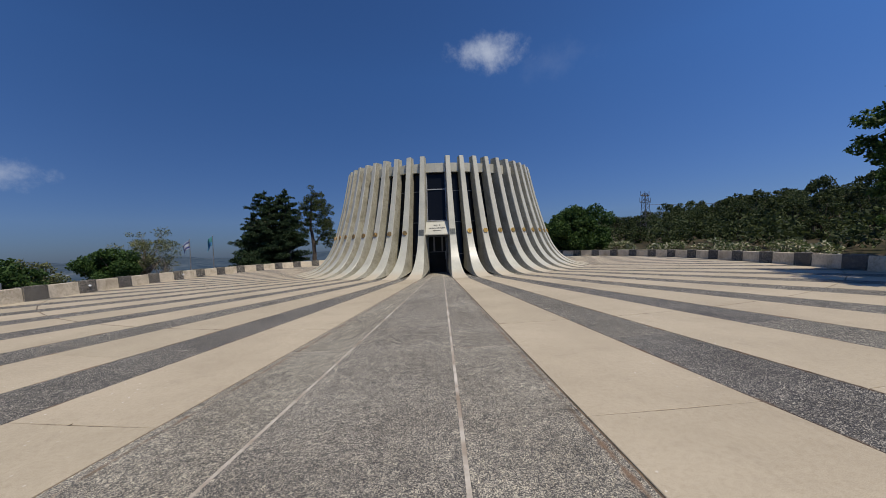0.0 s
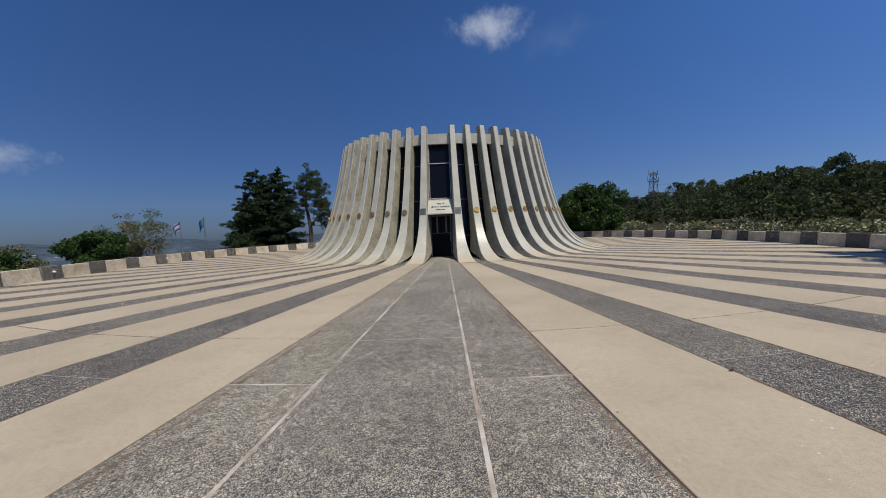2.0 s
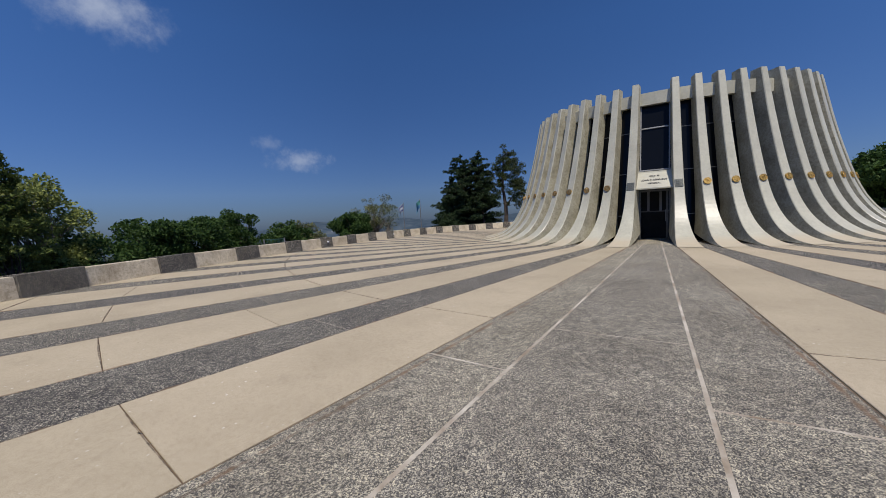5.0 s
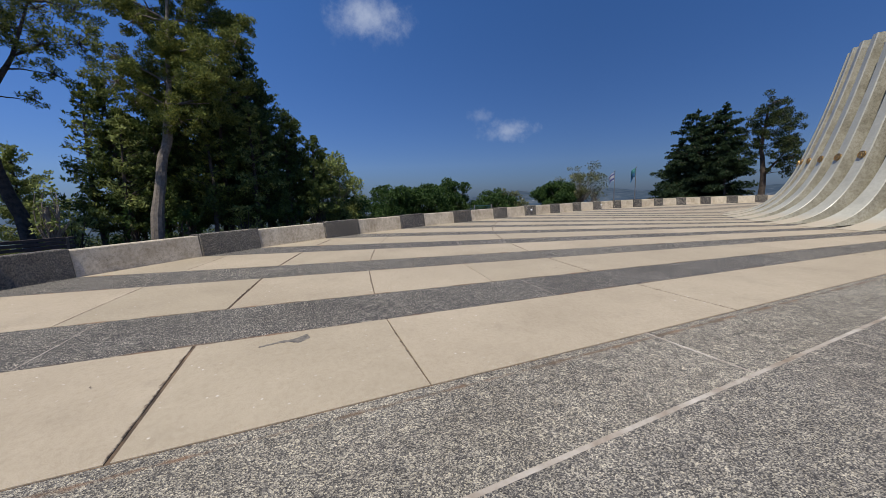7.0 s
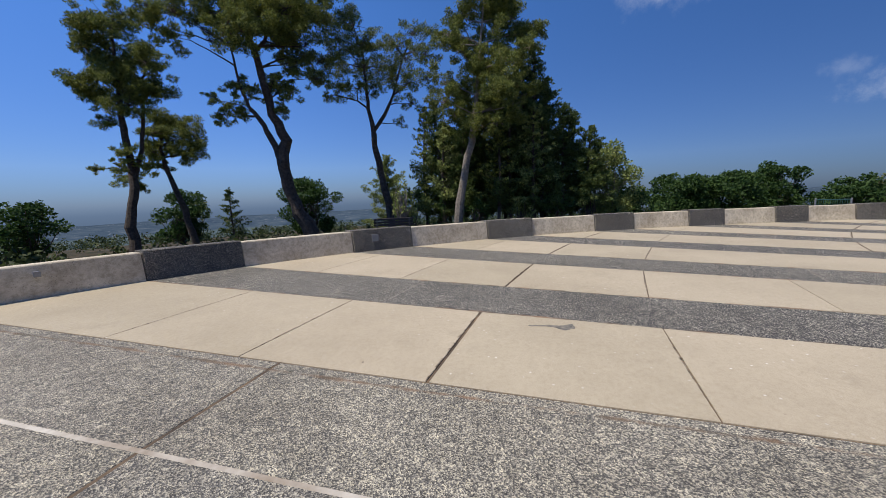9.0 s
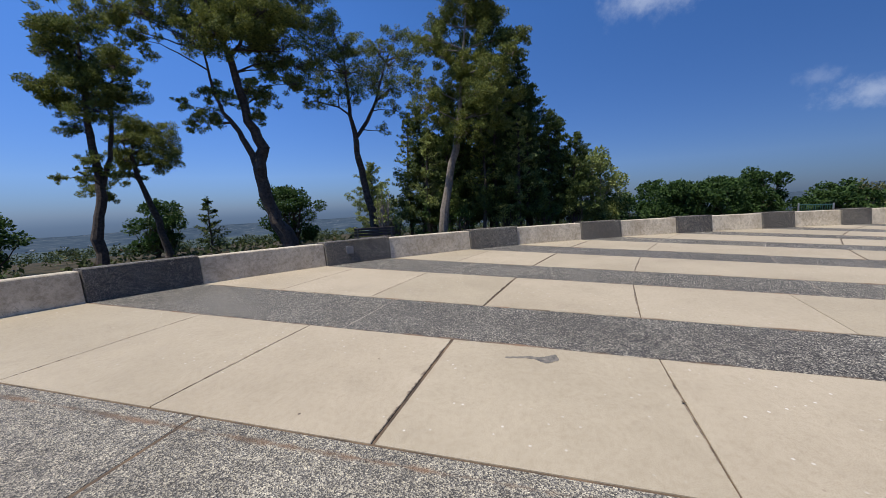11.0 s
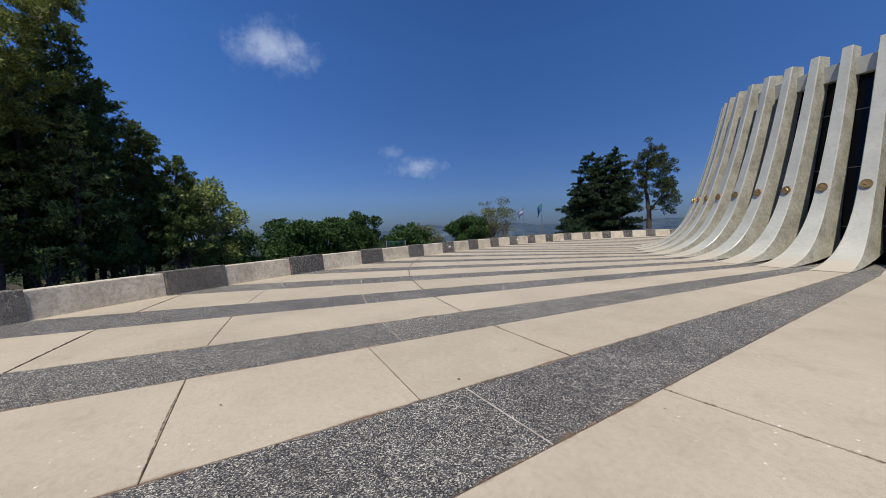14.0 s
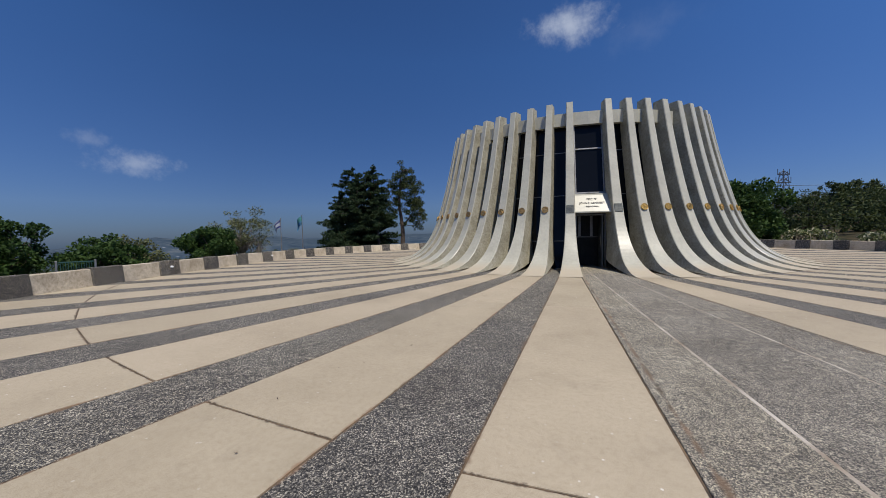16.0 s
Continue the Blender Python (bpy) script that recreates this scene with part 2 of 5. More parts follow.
def aggregate_material(name, lightness, scale=105.0, warm=(1.0, 1.0, 1.0), floor=0.022, seams=True):
    """Washed concrete with dark gravel and pale grains standing proud."""
    m, n, l, b = material(name, 0.78, specular=0.4)
    p = world_vec(n)
    v = tex(n, l, "Voronoi", scale, vec=p)
    v2 = tex(n, l, "Voronoi", scale * 0.55, vec=p)
    v3 = tex(n, l, "Voronoi", scale * 0.12, vec=p)
    k = lightness
    grain = ramp(n, l, v.outputs["Color"], [(0.2, (floor * k, floor * k, floor * k * 1.06)), (0.45, (0.07 * k, 0.07 * k, 0.073 * k)),
                                            (0.66, (0.18 * k, 0.175 * k, 0.168 * k)), (0.86, (0.56, 0.54, 0.485))])
    coarse = ramp(n, l, v2.outputs["Color"], [(0.2, (0.5, 0.5, 0.51)), (0.55, (1.0, 1.0, 1.0)), (0.85, (1.5, 1.47, 1.42))])
    grain = blend(n, l, grain, coarse, 0.4, "MULTIPLY")
    lumps = ramp(n, l, v3.outputs["Color"], [(0.2, (0.7, 0.7, 0.71)), (0.8, (1.25, 1.24, 1.22))])
    grain = blend(n, l, grain, lumps, 0.55, "MULTIPLY")
    grain = blend(n, l, grain, warm, 1.0, "MULTIPLY")
    big = tex(n, l, "Noise", 0.7, 6, 0.62, p)
    mid = tex(n, l, "Noise", 9.0, 8, 0.75, p)
    wear = ramp(n, l, big.outputs["Fac"], [(0.34, (0.74, 0.72, 0.69)), (0.62, (1.14, 1.13, 1.1))])
    col = blend(n, l, grain, wear, 0.85, "MULTIPLY")
    worn = ramp(n, l, mid.outputs["Fac"], [(0.3, (0.6, 0.59, 0.57)), (0.5, (1, 1, 1)), (0.7, (1.4, 1.38, 1.33))])
    col = blend(n, l, col, worn, 0.75, "MULTIPLY")
    if seams:
        col = seam_dirt(n, l, col, p, 0.04)
    info = n.new("ShaderNodeObjectInfo")
    tint = ramp(n, l, info.outputs["Random"], [(0.0, (0.85, 0.85, 0.88)), (1.0, (1.1, 1.09, 1.06))])
    col = blend(n, l, col, tint, 1.0, "MULTIPLY")
    l.new(col, b.inputs["Base Color"])
    bump(n, l, b, v.outputs["Distance"], 0.8, 0.008)
    return m


def plain_noise(name, a, b_col, scale, rough=0.8, metallic=0.0, bump_s=0.2, dist=0.005, detail=6):
    m, n, l, b = material(name, rough, metallic)
    t = tex(n, l, "Noise", scale, detail, 0.62, world_vec(n))
    t2 = tex(n, l, "Noise", scale * 12, 3, 0.6, world_vec(n))
    col = ramp(n, l, t.outputs["Fac"], [(0.32, a), (0.66, b_col)])
    col = blend(n, l, col, ramp(n, l, t2.outputs["Fac"], [(0.3, (0.8, 0.8, 0.8)), (0.6, (1, 1, 1))]), 0.6, "MULTIPLY")
    l.new(col, b.inputs["Base Color"])
    bump(n, l, b, t2.outputs["Fac"], bump_s, dist)
    return m


def pitted_material(name, a, b_col):
    """Old cast concrete: washed-out pits, dark streaks, pale grains."""
    m, n, l, b = material(name, 0.88, specular=0.3)
    p = world_vec(n)
    col = ramp(n, l, tex(n, l, "Noise", 1.5, 7, 0.66, p).outputs["Fac"], [(0.34, a), (0.6, b_col)])
    mid = tex(n, l, "Noise", 11.0, 7, 0.72, p)
    col = blend(n, l, col, ramp(n, l, mid.outputs["Fac"], [(0.36, (0.72, 0.69, 0.64)), (0.56, (1.08, 1.07, 1.05))]), 0.85, "MULTIPLY")
    pits = tex(n, l, "Voronoi", 34.0, vec=p)
    pit = ramp(n, l, pits.outputs["Distance"], [(0.14, (1, 1, 1)), (0.26, (0, 0, 0))])
    where = ramp(n, l, tex(n, l, "Noise", 2.6, 4, 0.6, p).outputs["Fac"], [(0.44, (0, 0, 0)), (0.62, (0.85, 0.85, 0.85))])
    hole = blend(n, l, pit, where, 1.0, "MULTIPLY")
    col = blend(n, l, col, (0.13, 0.105, 0.08), hole)
    fine = tex(n, l, "Voronoi", 120.0, vec=p)
    col = blend(n, l, col, ramp(n, l, fine.outputs["Color"], [(0.15, (0.7, 0.68, 0.64)), (0.6, (1.08, 1.07, 1.05))]), 0.45, "MULTIPLY")
    l.new(col, b.inputs["Base Color"])
    rel = blend(n, l, mid.outputs["Fac"], (0.0, 0.0, 0.0), hole)
    bump(n, l, b, rel, 0.7, 0.014)
    return m


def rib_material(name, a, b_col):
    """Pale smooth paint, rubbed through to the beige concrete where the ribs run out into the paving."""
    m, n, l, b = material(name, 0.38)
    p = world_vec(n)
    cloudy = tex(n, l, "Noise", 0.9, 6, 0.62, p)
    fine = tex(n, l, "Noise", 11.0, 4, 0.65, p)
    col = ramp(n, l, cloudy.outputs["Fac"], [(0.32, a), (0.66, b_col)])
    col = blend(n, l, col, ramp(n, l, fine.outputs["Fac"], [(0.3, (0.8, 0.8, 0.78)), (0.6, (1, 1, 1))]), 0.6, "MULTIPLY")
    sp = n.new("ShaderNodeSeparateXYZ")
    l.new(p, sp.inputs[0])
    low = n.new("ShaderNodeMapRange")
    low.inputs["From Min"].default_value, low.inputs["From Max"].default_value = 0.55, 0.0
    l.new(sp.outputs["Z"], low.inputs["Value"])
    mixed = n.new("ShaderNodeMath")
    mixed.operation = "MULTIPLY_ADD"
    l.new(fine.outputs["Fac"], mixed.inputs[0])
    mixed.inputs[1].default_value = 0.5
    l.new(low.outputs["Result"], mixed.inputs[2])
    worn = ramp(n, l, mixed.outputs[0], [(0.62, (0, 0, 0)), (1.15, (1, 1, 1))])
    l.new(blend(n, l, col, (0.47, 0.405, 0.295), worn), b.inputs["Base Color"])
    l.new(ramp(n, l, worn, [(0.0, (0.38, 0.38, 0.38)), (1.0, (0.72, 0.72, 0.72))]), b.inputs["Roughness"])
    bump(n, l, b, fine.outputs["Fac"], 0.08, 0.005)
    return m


def leaf_material(name, dark, light, brown=None, share=0.985):
    m = bpy.data.materials.new(name)
    m.use_nodes = True
    n, l = m.node_tree.nodes, m.node_tree.links
    b = n["Principled BSDF"]
    g = n.new("ShaderNodeNewGeometry")
    stops = [(0.0, dark), (share - 0.23, light)] + ([(share, light), (min(1.0, share + 0.02), brown)] if brown else [(1.0, light)])
    col = ramp(n, l, g.outputs["Random Per Island"], stops)
    t = tex(n, l, "Noise", 0.8, 3, 0.6, g.outputs["Position"])
    col = blend(n, l, col, ramp(n, l, t.outputs["Fac"], [(0.35, (0.7, 0.75, 0.7)), (0.65, (1.15, 1.1, 0.95))]), 0.8, "MULTIPLY")
    l.new(col, b.inputs["Base Color"])
    b.inputs["Roughness"].default_value = 0.65
    b.inputs["Specular IOR Level"].default_value = 0.25
    tr = n.new("ShaderNodeBsdfTranslucent")
    l.new(col, tr.inputs["Color"])
    mx = n.new("ShaderNodeMixShader")
    mx.inputs[0].default_value = 0.3
    l.new(b.outputs[0], mx.inputs[1])
    l.new(tr.outputs[0], mx.inputs[2])
    l.new(mx.outputs[0], n["Material Output"].inputs["Surface"])
    return m


M_BEIGE = beige_material("beige_paving", (0.51, 0.44, 0.322), (0.43, 0.368, 0.265))
M_DARK = aggregate_material("dark_washed_paving", 1.0, 122.0, (1.035, 1.0, 0.91), 0.026)
M_PATH = aggregate_material("grey_washed_paving", 2.25, 132.0, (1.06, 1.0, 0.835), 0.035)
M_MORTAR = plain_noise("pale_mortar", (0.24, 0.18, 0.12), (0.58, 0.53, 0.45), 1.6, 0.9)
M_BED = plain_noise("brown_joint_soil", (0.045, 0.034, 0.025), (0.2, 0.135, 0.08), 3.0, 0.95)
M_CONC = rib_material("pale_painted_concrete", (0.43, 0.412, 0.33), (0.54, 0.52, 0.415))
# rib sides: weathered mottling, plus shade painted in by a darker base colour
M_RIBSIDE = pitted_material("rough_concrete_painted_shade", (0.29, 0.275, 0.21), (0.44, 0.42, 0.335))
M_COPING = pitted_material("weathered_beige_concrete", (0.44, 0.375, 0.28), (0.66, 0.59, 0.465))
M_BASALT = aggregate_material("dark_washed_wall", 0.9, 150.0, (1.05, 0.99, 0.89), 0.035, False)
M_GLASS, _n, _l, _b = material("dark_tinted_glass", 0.06, specular=0.12)
_b.inputs["Base Color"].default_value = (0.006, 0.007, 0.009, 1)
M_FRAME = plain_noise("grey_metal_frame", (0.10, 0.10, 0.10), (0.16, 0.16, 0.155), 8, 0.45, 0.6)
M_BRONZE = plain_noise("worn_bronze", (0.30, 0.17, 0.06), (0.55, 0.35, 0.13), 14, 0.42, 0.75)
M_GILT = plain_noise("gilt_bronze", (0.42, 0.25, 0.06), (0.66, 0.42, 0.12), 14, 0.4, 0.6)
M_PLATE = plain_noise("dark_bronze_plate", (0.09, 0.10, 0.085), (0.20, 0.20, 0.17), 20, 0.5, 0.4)
M_LETTER = plain_noise("black_letters", (0.015, 0.015, 0.015), (0.03, 0.03, 0.03), 20, 0.5)
# near-black colour that stands in for the shade indoors
M_INNER = plain_noise("painted_interior_dark", (0.012, 0.012, 0.012), (0.022, 0.021, 0.02), 3, 0.9)
M_BARK = plain_noise("grey_pine_bark", (0.04, 0.03, 0.023), (0.115, 0.088, 0.068), 7, 0.95, bump_s=0.9, dist=0.03)
M_BARK_PALE = plain_noise("pale_bark", (0.14, 0.115, 0.09), (0.28, 0.24, 0.195), 6, 0.95, bump_s=0.8, dist=0.02)
M_PINE = leaf_material("pine_needles", (0.045, 0.075, 0.022), (0.25, 0.275, 0.068), (0.2, 0.13, 0.06))
M_CYP = leaf_material("cypress_scales", (0.04, 0.066, 0.02), (0.125, 0.17, 0.048), (0.10, 0.06, 0.03))
M_WOODS = leaf_material("far_pine_needles", (0.016, 0.03, 0.012), (0.085, 0.108, 0.038), (0.12, 0.08, 0.04))
M_CEDAR = leaf_material("cedar_needles", (0.014, 0.030, 0.014), (0.038, 0.066, 0.026), (0.11, 0.05, 0.03))
M_BROAD = leaf_material("broad_leaves", (0.02, 0.05, 0.012), (0.065, 0.12, 0.03))
M_OLIVE = leaf_material("pale_leaves", (0.09, 0.10, 0.04), (0.20, 0.21, 0.10), (0.25, 0.2, 0.1))
M_YELLOW = leaf_material("yellow_green_leaves", (0.13, 0.17, 0.05), (0.31, 0.35, 0.12))
M_SHRUB = leaf_material("flowering_shrub_leaves", (0.05, 0.085, 0.03), (0.17, 0.20, 0.085), (0.62, 0.58, 0.42), 0.72)
M_STEEL = plain_noise("galvanised_steel", (0.22, 0.22, 0.22), (0.34, 0.34, 0.34), 3, 0.6, 0.7)
M_WOOD = plain_noise("dark_bench_wood", (0.035, 0.028, 0.025), (0.07, 0.055, 0.05), 9, 0.7)


def flat(name, col, rough=0.7):
    m, n, l, b = material(name, rough)
    t = tex(n, l, "Noise", 7, 4, 0.6, world_vec(n))
    l.new(ramp(n, l, t.outputs["Fac"], [(0.3, tuple(c * 0.85 for c in col)), (0.7, col)]), b.inputs["Base Color"])
    return m


M_WHITE = flat("white_cloth", (0.78, 0.78, 0.78))
M_BLUE = flat("blue_cloth", (0.02, 0.05, 0.3))
M_GREEN = flat("green_cloth", (0.14, 0.45, 0.42))
M_SKYBLUE = flat("light_blue_cloth", (0.12, 0.35, 0.6))
M_TEAL = flat("green_painted_wire", (0.03, 0.10, 0.09))
M_STAIN = plain_noise("grey_patch_mortar", (0.085, 0.08, 0.075), (0.27, 0.24, 0.19), 14, 0.9)
M_DRYLEAF = flat("dry_leaf", (0.13, 0.09, 0.05))


# ---- mesh helpers ----
def part(name, bm, mat, parent=None, label=""):
    me = bpy.data.meshes.new(name)
    bm.to_mesh(me)
    bm.free()
    me.materials.append(mat)
    ob = new(name, me)
    ob.parent = parent
    if label:
        tagged(ob, label)
    return ob


def holder(name, place=(0, 0, 0), rz=0.0):
    ob = new(name)
    ob.empty_display_size = 0.2
    ob.matrix_world = pose(*place, 0, 0, rz)
    return ob


def box(bm, size, m=None, bevel=0.0):
    r = bmesh.ops.create_cube(bm, size=1.0, matrix=(m or Matrix()) @ Matrix.Diagonal((*size, 1)))
    if bevel:
        es = list({e for v in r["verts"] for e in v.link_edges})
        bmesh.ops.bevel(bm, geom=es, offset=bevel, segments=1, affect="EDGES")
    return bm


def cyl(bm, r1, r2, h, m=None, seg=12):
    """A cone or cylinder that stands on its origin."""
    bmesh.ops.create_cone(bm, cap_ends=True, segments=seg, radius1=r1, radius2=r2, depth=h, matrix=(m or Matrix()) @ pose(0, 0, h / 2))
    return bm


def quads_mesh(name, verts, faces):
    me = bpy.data.meshes.new(name)
    verts = np.asarray(verts, np.float32).reshape(-1, 3)
    faces = np.asarray(faces, np.int32).reshape(-1, 4)
    me.vertices.add(len(verts))
    me.vertices.foreach_set("co", verts.ravel())
    me.loops.add(faces.size)
    me.loops.foreach_set("vertex_index", faces.ravel())
    me.polygons.add(len(faces))
    me.polygons.foreach_set("loop_start", np.arange(0, faces.size, 4, dtype=np.int32))
    me.update(calc_edges=True)
    return me


# ---- ground: one sheet from the terrace to the hills on the horizon ----
def ground_z(x, y):
    dx, dy = x - CX, y - CY
    deg = math.degrees(math.atan2(dx, -dy)) - AXIS
    r = math.hypot(dx, dy)
    d = max(0.0, r - wall_r(deg))
    az = math.degrees(math.atan2(dx, dy)) % 360      # compass
    z = -0.35 - 0.055 * min(d, 60) - 0.09 * max(0.0, min(d, 700) - 60)
    east = max(0.0, math.cos(radians(az - 62)))      # the wooded slope to the north-east
    k = east ** 1.5
    hill = 0.9 * min(1.0, d / 12) + 0.076 * max(0.0, min(d, 260) - 14) - 0.10 * max(0.0, min(d, 900) - 260)
    z = z * (1 - k) + k * hill
    z -= 0.045 * max(0.0, d - 700) * (1 - 0.5 * k)
    if d > 15:
        z += min(1.0, (d - 15) / 60) * 1.6 * noise.noise((x * 0.02, y * 0.02, 1.7))
    return z


M_LAND, _n, _l, _b = material("dry_grass_scrub_and_painted_haze", 0.95, specular=0.1)
_p = world_vec(_n)
_near = ramp(_n, _l, tex(_n, _l, "Noise", 0.5, 10, 0.8, _p).outputs["Fac"], [(0.40, (0.022, 0.026, 0.012)), (0.52, (0.065, 0.052, 0.03)), (0.62, (0.11, 0.085, 0.055)), (0.74, (0.26, 0.215, 0.15))])
# blue-grey far tone: aerial haze put into the land's colour
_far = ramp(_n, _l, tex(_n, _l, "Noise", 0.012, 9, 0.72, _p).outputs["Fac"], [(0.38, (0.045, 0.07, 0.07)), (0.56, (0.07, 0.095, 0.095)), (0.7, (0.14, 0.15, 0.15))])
_town = tex(_n, _l, "Voronoi", 0.035, vec=_p)
_white = ramp(_n, _l, _town.outputs["Distance"], [(0.10, (1, 1, 1)), (0.16, (0, 0, 0))])
_gate = ramp(_n, _l, tex(_n, _l, "Noise", 0.0022, 4, 0.6, _p).outputs["Fac"], [(0.5, (0, 0, 0)), (0.6, (0.7, 0.7, 0.7))])
_far = blend(_n, _l, _far, (0.36, 0.36, 0.36), blend(_n, _l, _white, _gate, 1.0, "MULTIPLY"))
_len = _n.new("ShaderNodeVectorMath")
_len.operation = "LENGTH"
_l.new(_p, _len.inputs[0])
# the painted haze takes over between 150 and 900 m
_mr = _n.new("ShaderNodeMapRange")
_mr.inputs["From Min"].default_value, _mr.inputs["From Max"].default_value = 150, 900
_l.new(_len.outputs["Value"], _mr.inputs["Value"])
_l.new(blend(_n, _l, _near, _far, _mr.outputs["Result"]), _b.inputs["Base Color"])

NA = 240
gv, gf = [], []
steps = [-3.0, -0.4] + [0.3 * 1.165 ** k for k in range(60)]
steps = [s for s in steps if s < 4300] + [4300.0]
for s in steps:
    for a in range(NA):
        deg = a * 360 / NA
        r = wall_r(deg) + s
        p = polar(deg, r)
        gv.append((p.x, p.y, ground_z(p.x, p.y) if s > 0 else -0.35))
for i in range(len(steps) - 1):
    for a in range(NA):
        b2 = (a + 1) % NA
        gf.append((i * NA + a, i * NA + b2, (i + 1) * NA + b2, (i + 1) * NA + a))
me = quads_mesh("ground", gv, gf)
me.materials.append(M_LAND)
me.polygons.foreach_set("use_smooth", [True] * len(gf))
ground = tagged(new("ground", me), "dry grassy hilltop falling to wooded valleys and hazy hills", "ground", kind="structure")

# The hills' blue is distance haze painted into their base colour.
M_HILLS, _n, _l, _b = material("painted_haze_hills", 1.0, specular=0.0)
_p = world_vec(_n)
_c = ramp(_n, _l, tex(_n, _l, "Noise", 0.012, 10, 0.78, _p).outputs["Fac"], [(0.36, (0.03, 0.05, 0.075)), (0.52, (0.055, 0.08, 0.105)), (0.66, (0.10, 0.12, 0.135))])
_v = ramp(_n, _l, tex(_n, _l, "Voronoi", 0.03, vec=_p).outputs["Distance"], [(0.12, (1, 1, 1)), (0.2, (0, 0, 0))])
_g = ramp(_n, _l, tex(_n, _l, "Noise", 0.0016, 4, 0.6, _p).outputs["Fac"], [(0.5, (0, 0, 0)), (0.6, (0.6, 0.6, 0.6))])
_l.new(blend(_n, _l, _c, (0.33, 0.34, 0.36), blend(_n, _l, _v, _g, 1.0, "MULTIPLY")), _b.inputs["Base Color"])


SKYLINE = [(0, -0.2), (60, -0.6), (150, -1.6), (205, -2.1), (222, -2.0), (236, -1.9), (270, -1.4), (294, -0.95), (299, -0.2), (303, 0.2), (306, -0.3), (310, 0.1), (316, 0.2), (320, -0.25), (326, -0.3), (340, 0.1), (360, -0.2)]


def hill_line(az):
    # height of the skyline over the eye's level, in degrees, round the compass
    e = float(np.interp(az % 360, [a for a, _ in SKYLINE], [b for _, b in SKYLINE]))
    return e + 0.16 * noise.noise((az * 0.12, 1.3, 0)) + 0.07 * noise.noise((az * 0.5, 5.3, 0))


hv, hf = [], []
rows_h = [(1500, -1.5), (1750, -1.05), (2000, -0.9), (2250, -0.95), (2550, -0.45), (2800, -0.4), (3100, 0.0), (3600, -0.35)]
for dist, drop in rows_h:
    for a in range(360):
        e = hill_line(a) + drop + (0.3 if drop < -0.3 else 0.0) * noise.noise((a * 0.16, dist * 0.01, 2))
        hv.append((dist * math.sin(radians(a)), dist * math.cos(radians(a)), 1.5 + dist * math.tan(radians(e)) - (60 if dist < 1600 else 0)))
for i in range(len(rows_h) - 1):
    for a in range(360):
        hf.append((i * 360 + a, i * 360 + (a + 1) % 360, (i + 1) * 360 + (a + 1) % 360, (i + 1) * 360 + a))
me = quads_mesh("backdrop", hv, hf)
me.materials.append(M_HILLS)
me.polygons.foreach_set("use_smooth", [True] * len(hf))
tagged(new("backdrop", me), "far hills coloured blue for painted haze, with pale villages", "hills", kind="structure")

# bed under the paving, out to the parapet
bm = bmesh.new()
c0 = bm.verts.new((CX, CY, -0.012))
ring_v = [bm.verts.new(polar(d, wall_r(d) + 0.15, -0.012)) for d in range(0, 360, 3)]
low_v = [bm.verts.new(v.co - Vector((0, 0, 0.5))) for v in ring_v]
for a, b2, c, d in zip(ring_v, ring_v[1:] + ring_v[:1], low_v, low_v[1:] + low_v[:1]):
    bm.faces.new((c0, a, b2))
    bm.faces.new((a, c, d, b2))
pavement = tagged(part("pavement", bm, M_BED), "round terrace paved in radial beige and dark stripes", "pavement", kind="structure")


# ---- parapet of alternating blocks ----
parapet = tagged(holder("parapet_wall"), "low parapet of alternating beige and dark concrete blocks", "wall", kind="structure")


def parapet_block(a0, a1, mat, label, h, out_shift=0.0):
    bm = bmesh.new()
    n = 4
    prof = [(-WALL_T, -0.6), (-WALL_T, h - 0.02), (-WALL_T + 0.02, h), (-0.065, h), (-0.05, h - 0.02), (0.0, 0.0), (0.0, -0.6)]
    rows = []
    gap = 0.012 / wall_r((a0 + a1) / 2) * 57.3
    for k in range(n + 1):
        d = a0 + gap + (a1 - a0 - 2 * gap) * k / n
        r = wall_r(d) + out_shift
        # the inner face leans outwards a little towards the top
        rows.append([bm.verts.new(polar(d, r - u, z)) for u, z in prof])
    for p, q in zip(rows, rows[1:]):
        for i in range(len(prof) - 1):
            bm.faces.new((p[i], p[i + 1], q[i + 1], q[i]))
    bm.faces.new(rows[0])
    bm.faces.new(list(reversed(rows[-1])))
    bmesh.ops.recalc_face_normals(bm, faces=bm.faces)
    return part("block", bm, mat, parapet, label)


for side in (1, -1):
    for i in range(26):
        c = rib_angle(i)
        if c > 180.5:
            continue
        for lo, hi, mat, lab, h in ((c - BEIGE_HALF, c + BEIGE_HALF, M_COPING, "weathered beige concrete block", WALL_H),
                                    (c + BEIGE_HALF, c + SLOT - BEIGE_HALF, M_BASALT, "dark washed aggregate block", WALL_H + 0.035)):
            if (hi > 181 and side < 0) or lo > 180:
                continue
            parapet_block(*sorted((side * lo, side * hi)), mat, lab, h, 0.0 if mat is M_COPING else -0.03)
parapet_block(-PATH_HALF + 0.3, PATH_HALF - 0.3, M_COPING, "weathered beige concrete block", WALL_H)


# ---- the memorial drum ----
memorial = tagged(holder("memorial_building", (CX, CY, 0), AXIS), "round pale concrete memorial with ribs flaring out like a tree stump", "building")
PROFILE = [(7.06, 6.92), (6.0, 7.14), (5.0, 7.36), (4.0, 7.61), (3.0, 7.89), (2.44, 8.07), (2.0, 8.23), (1.5, 8.46), (1.0, 8.78), (0.6, 9.16), (0.3, 9.62), (0.1, 10.2), (0.012, 10.8)]


def inner_r(z):
    # the ribs' inner edge, which leans with them
    return 6.42 + 0.20 * (6.1 - min(z, 6.1))


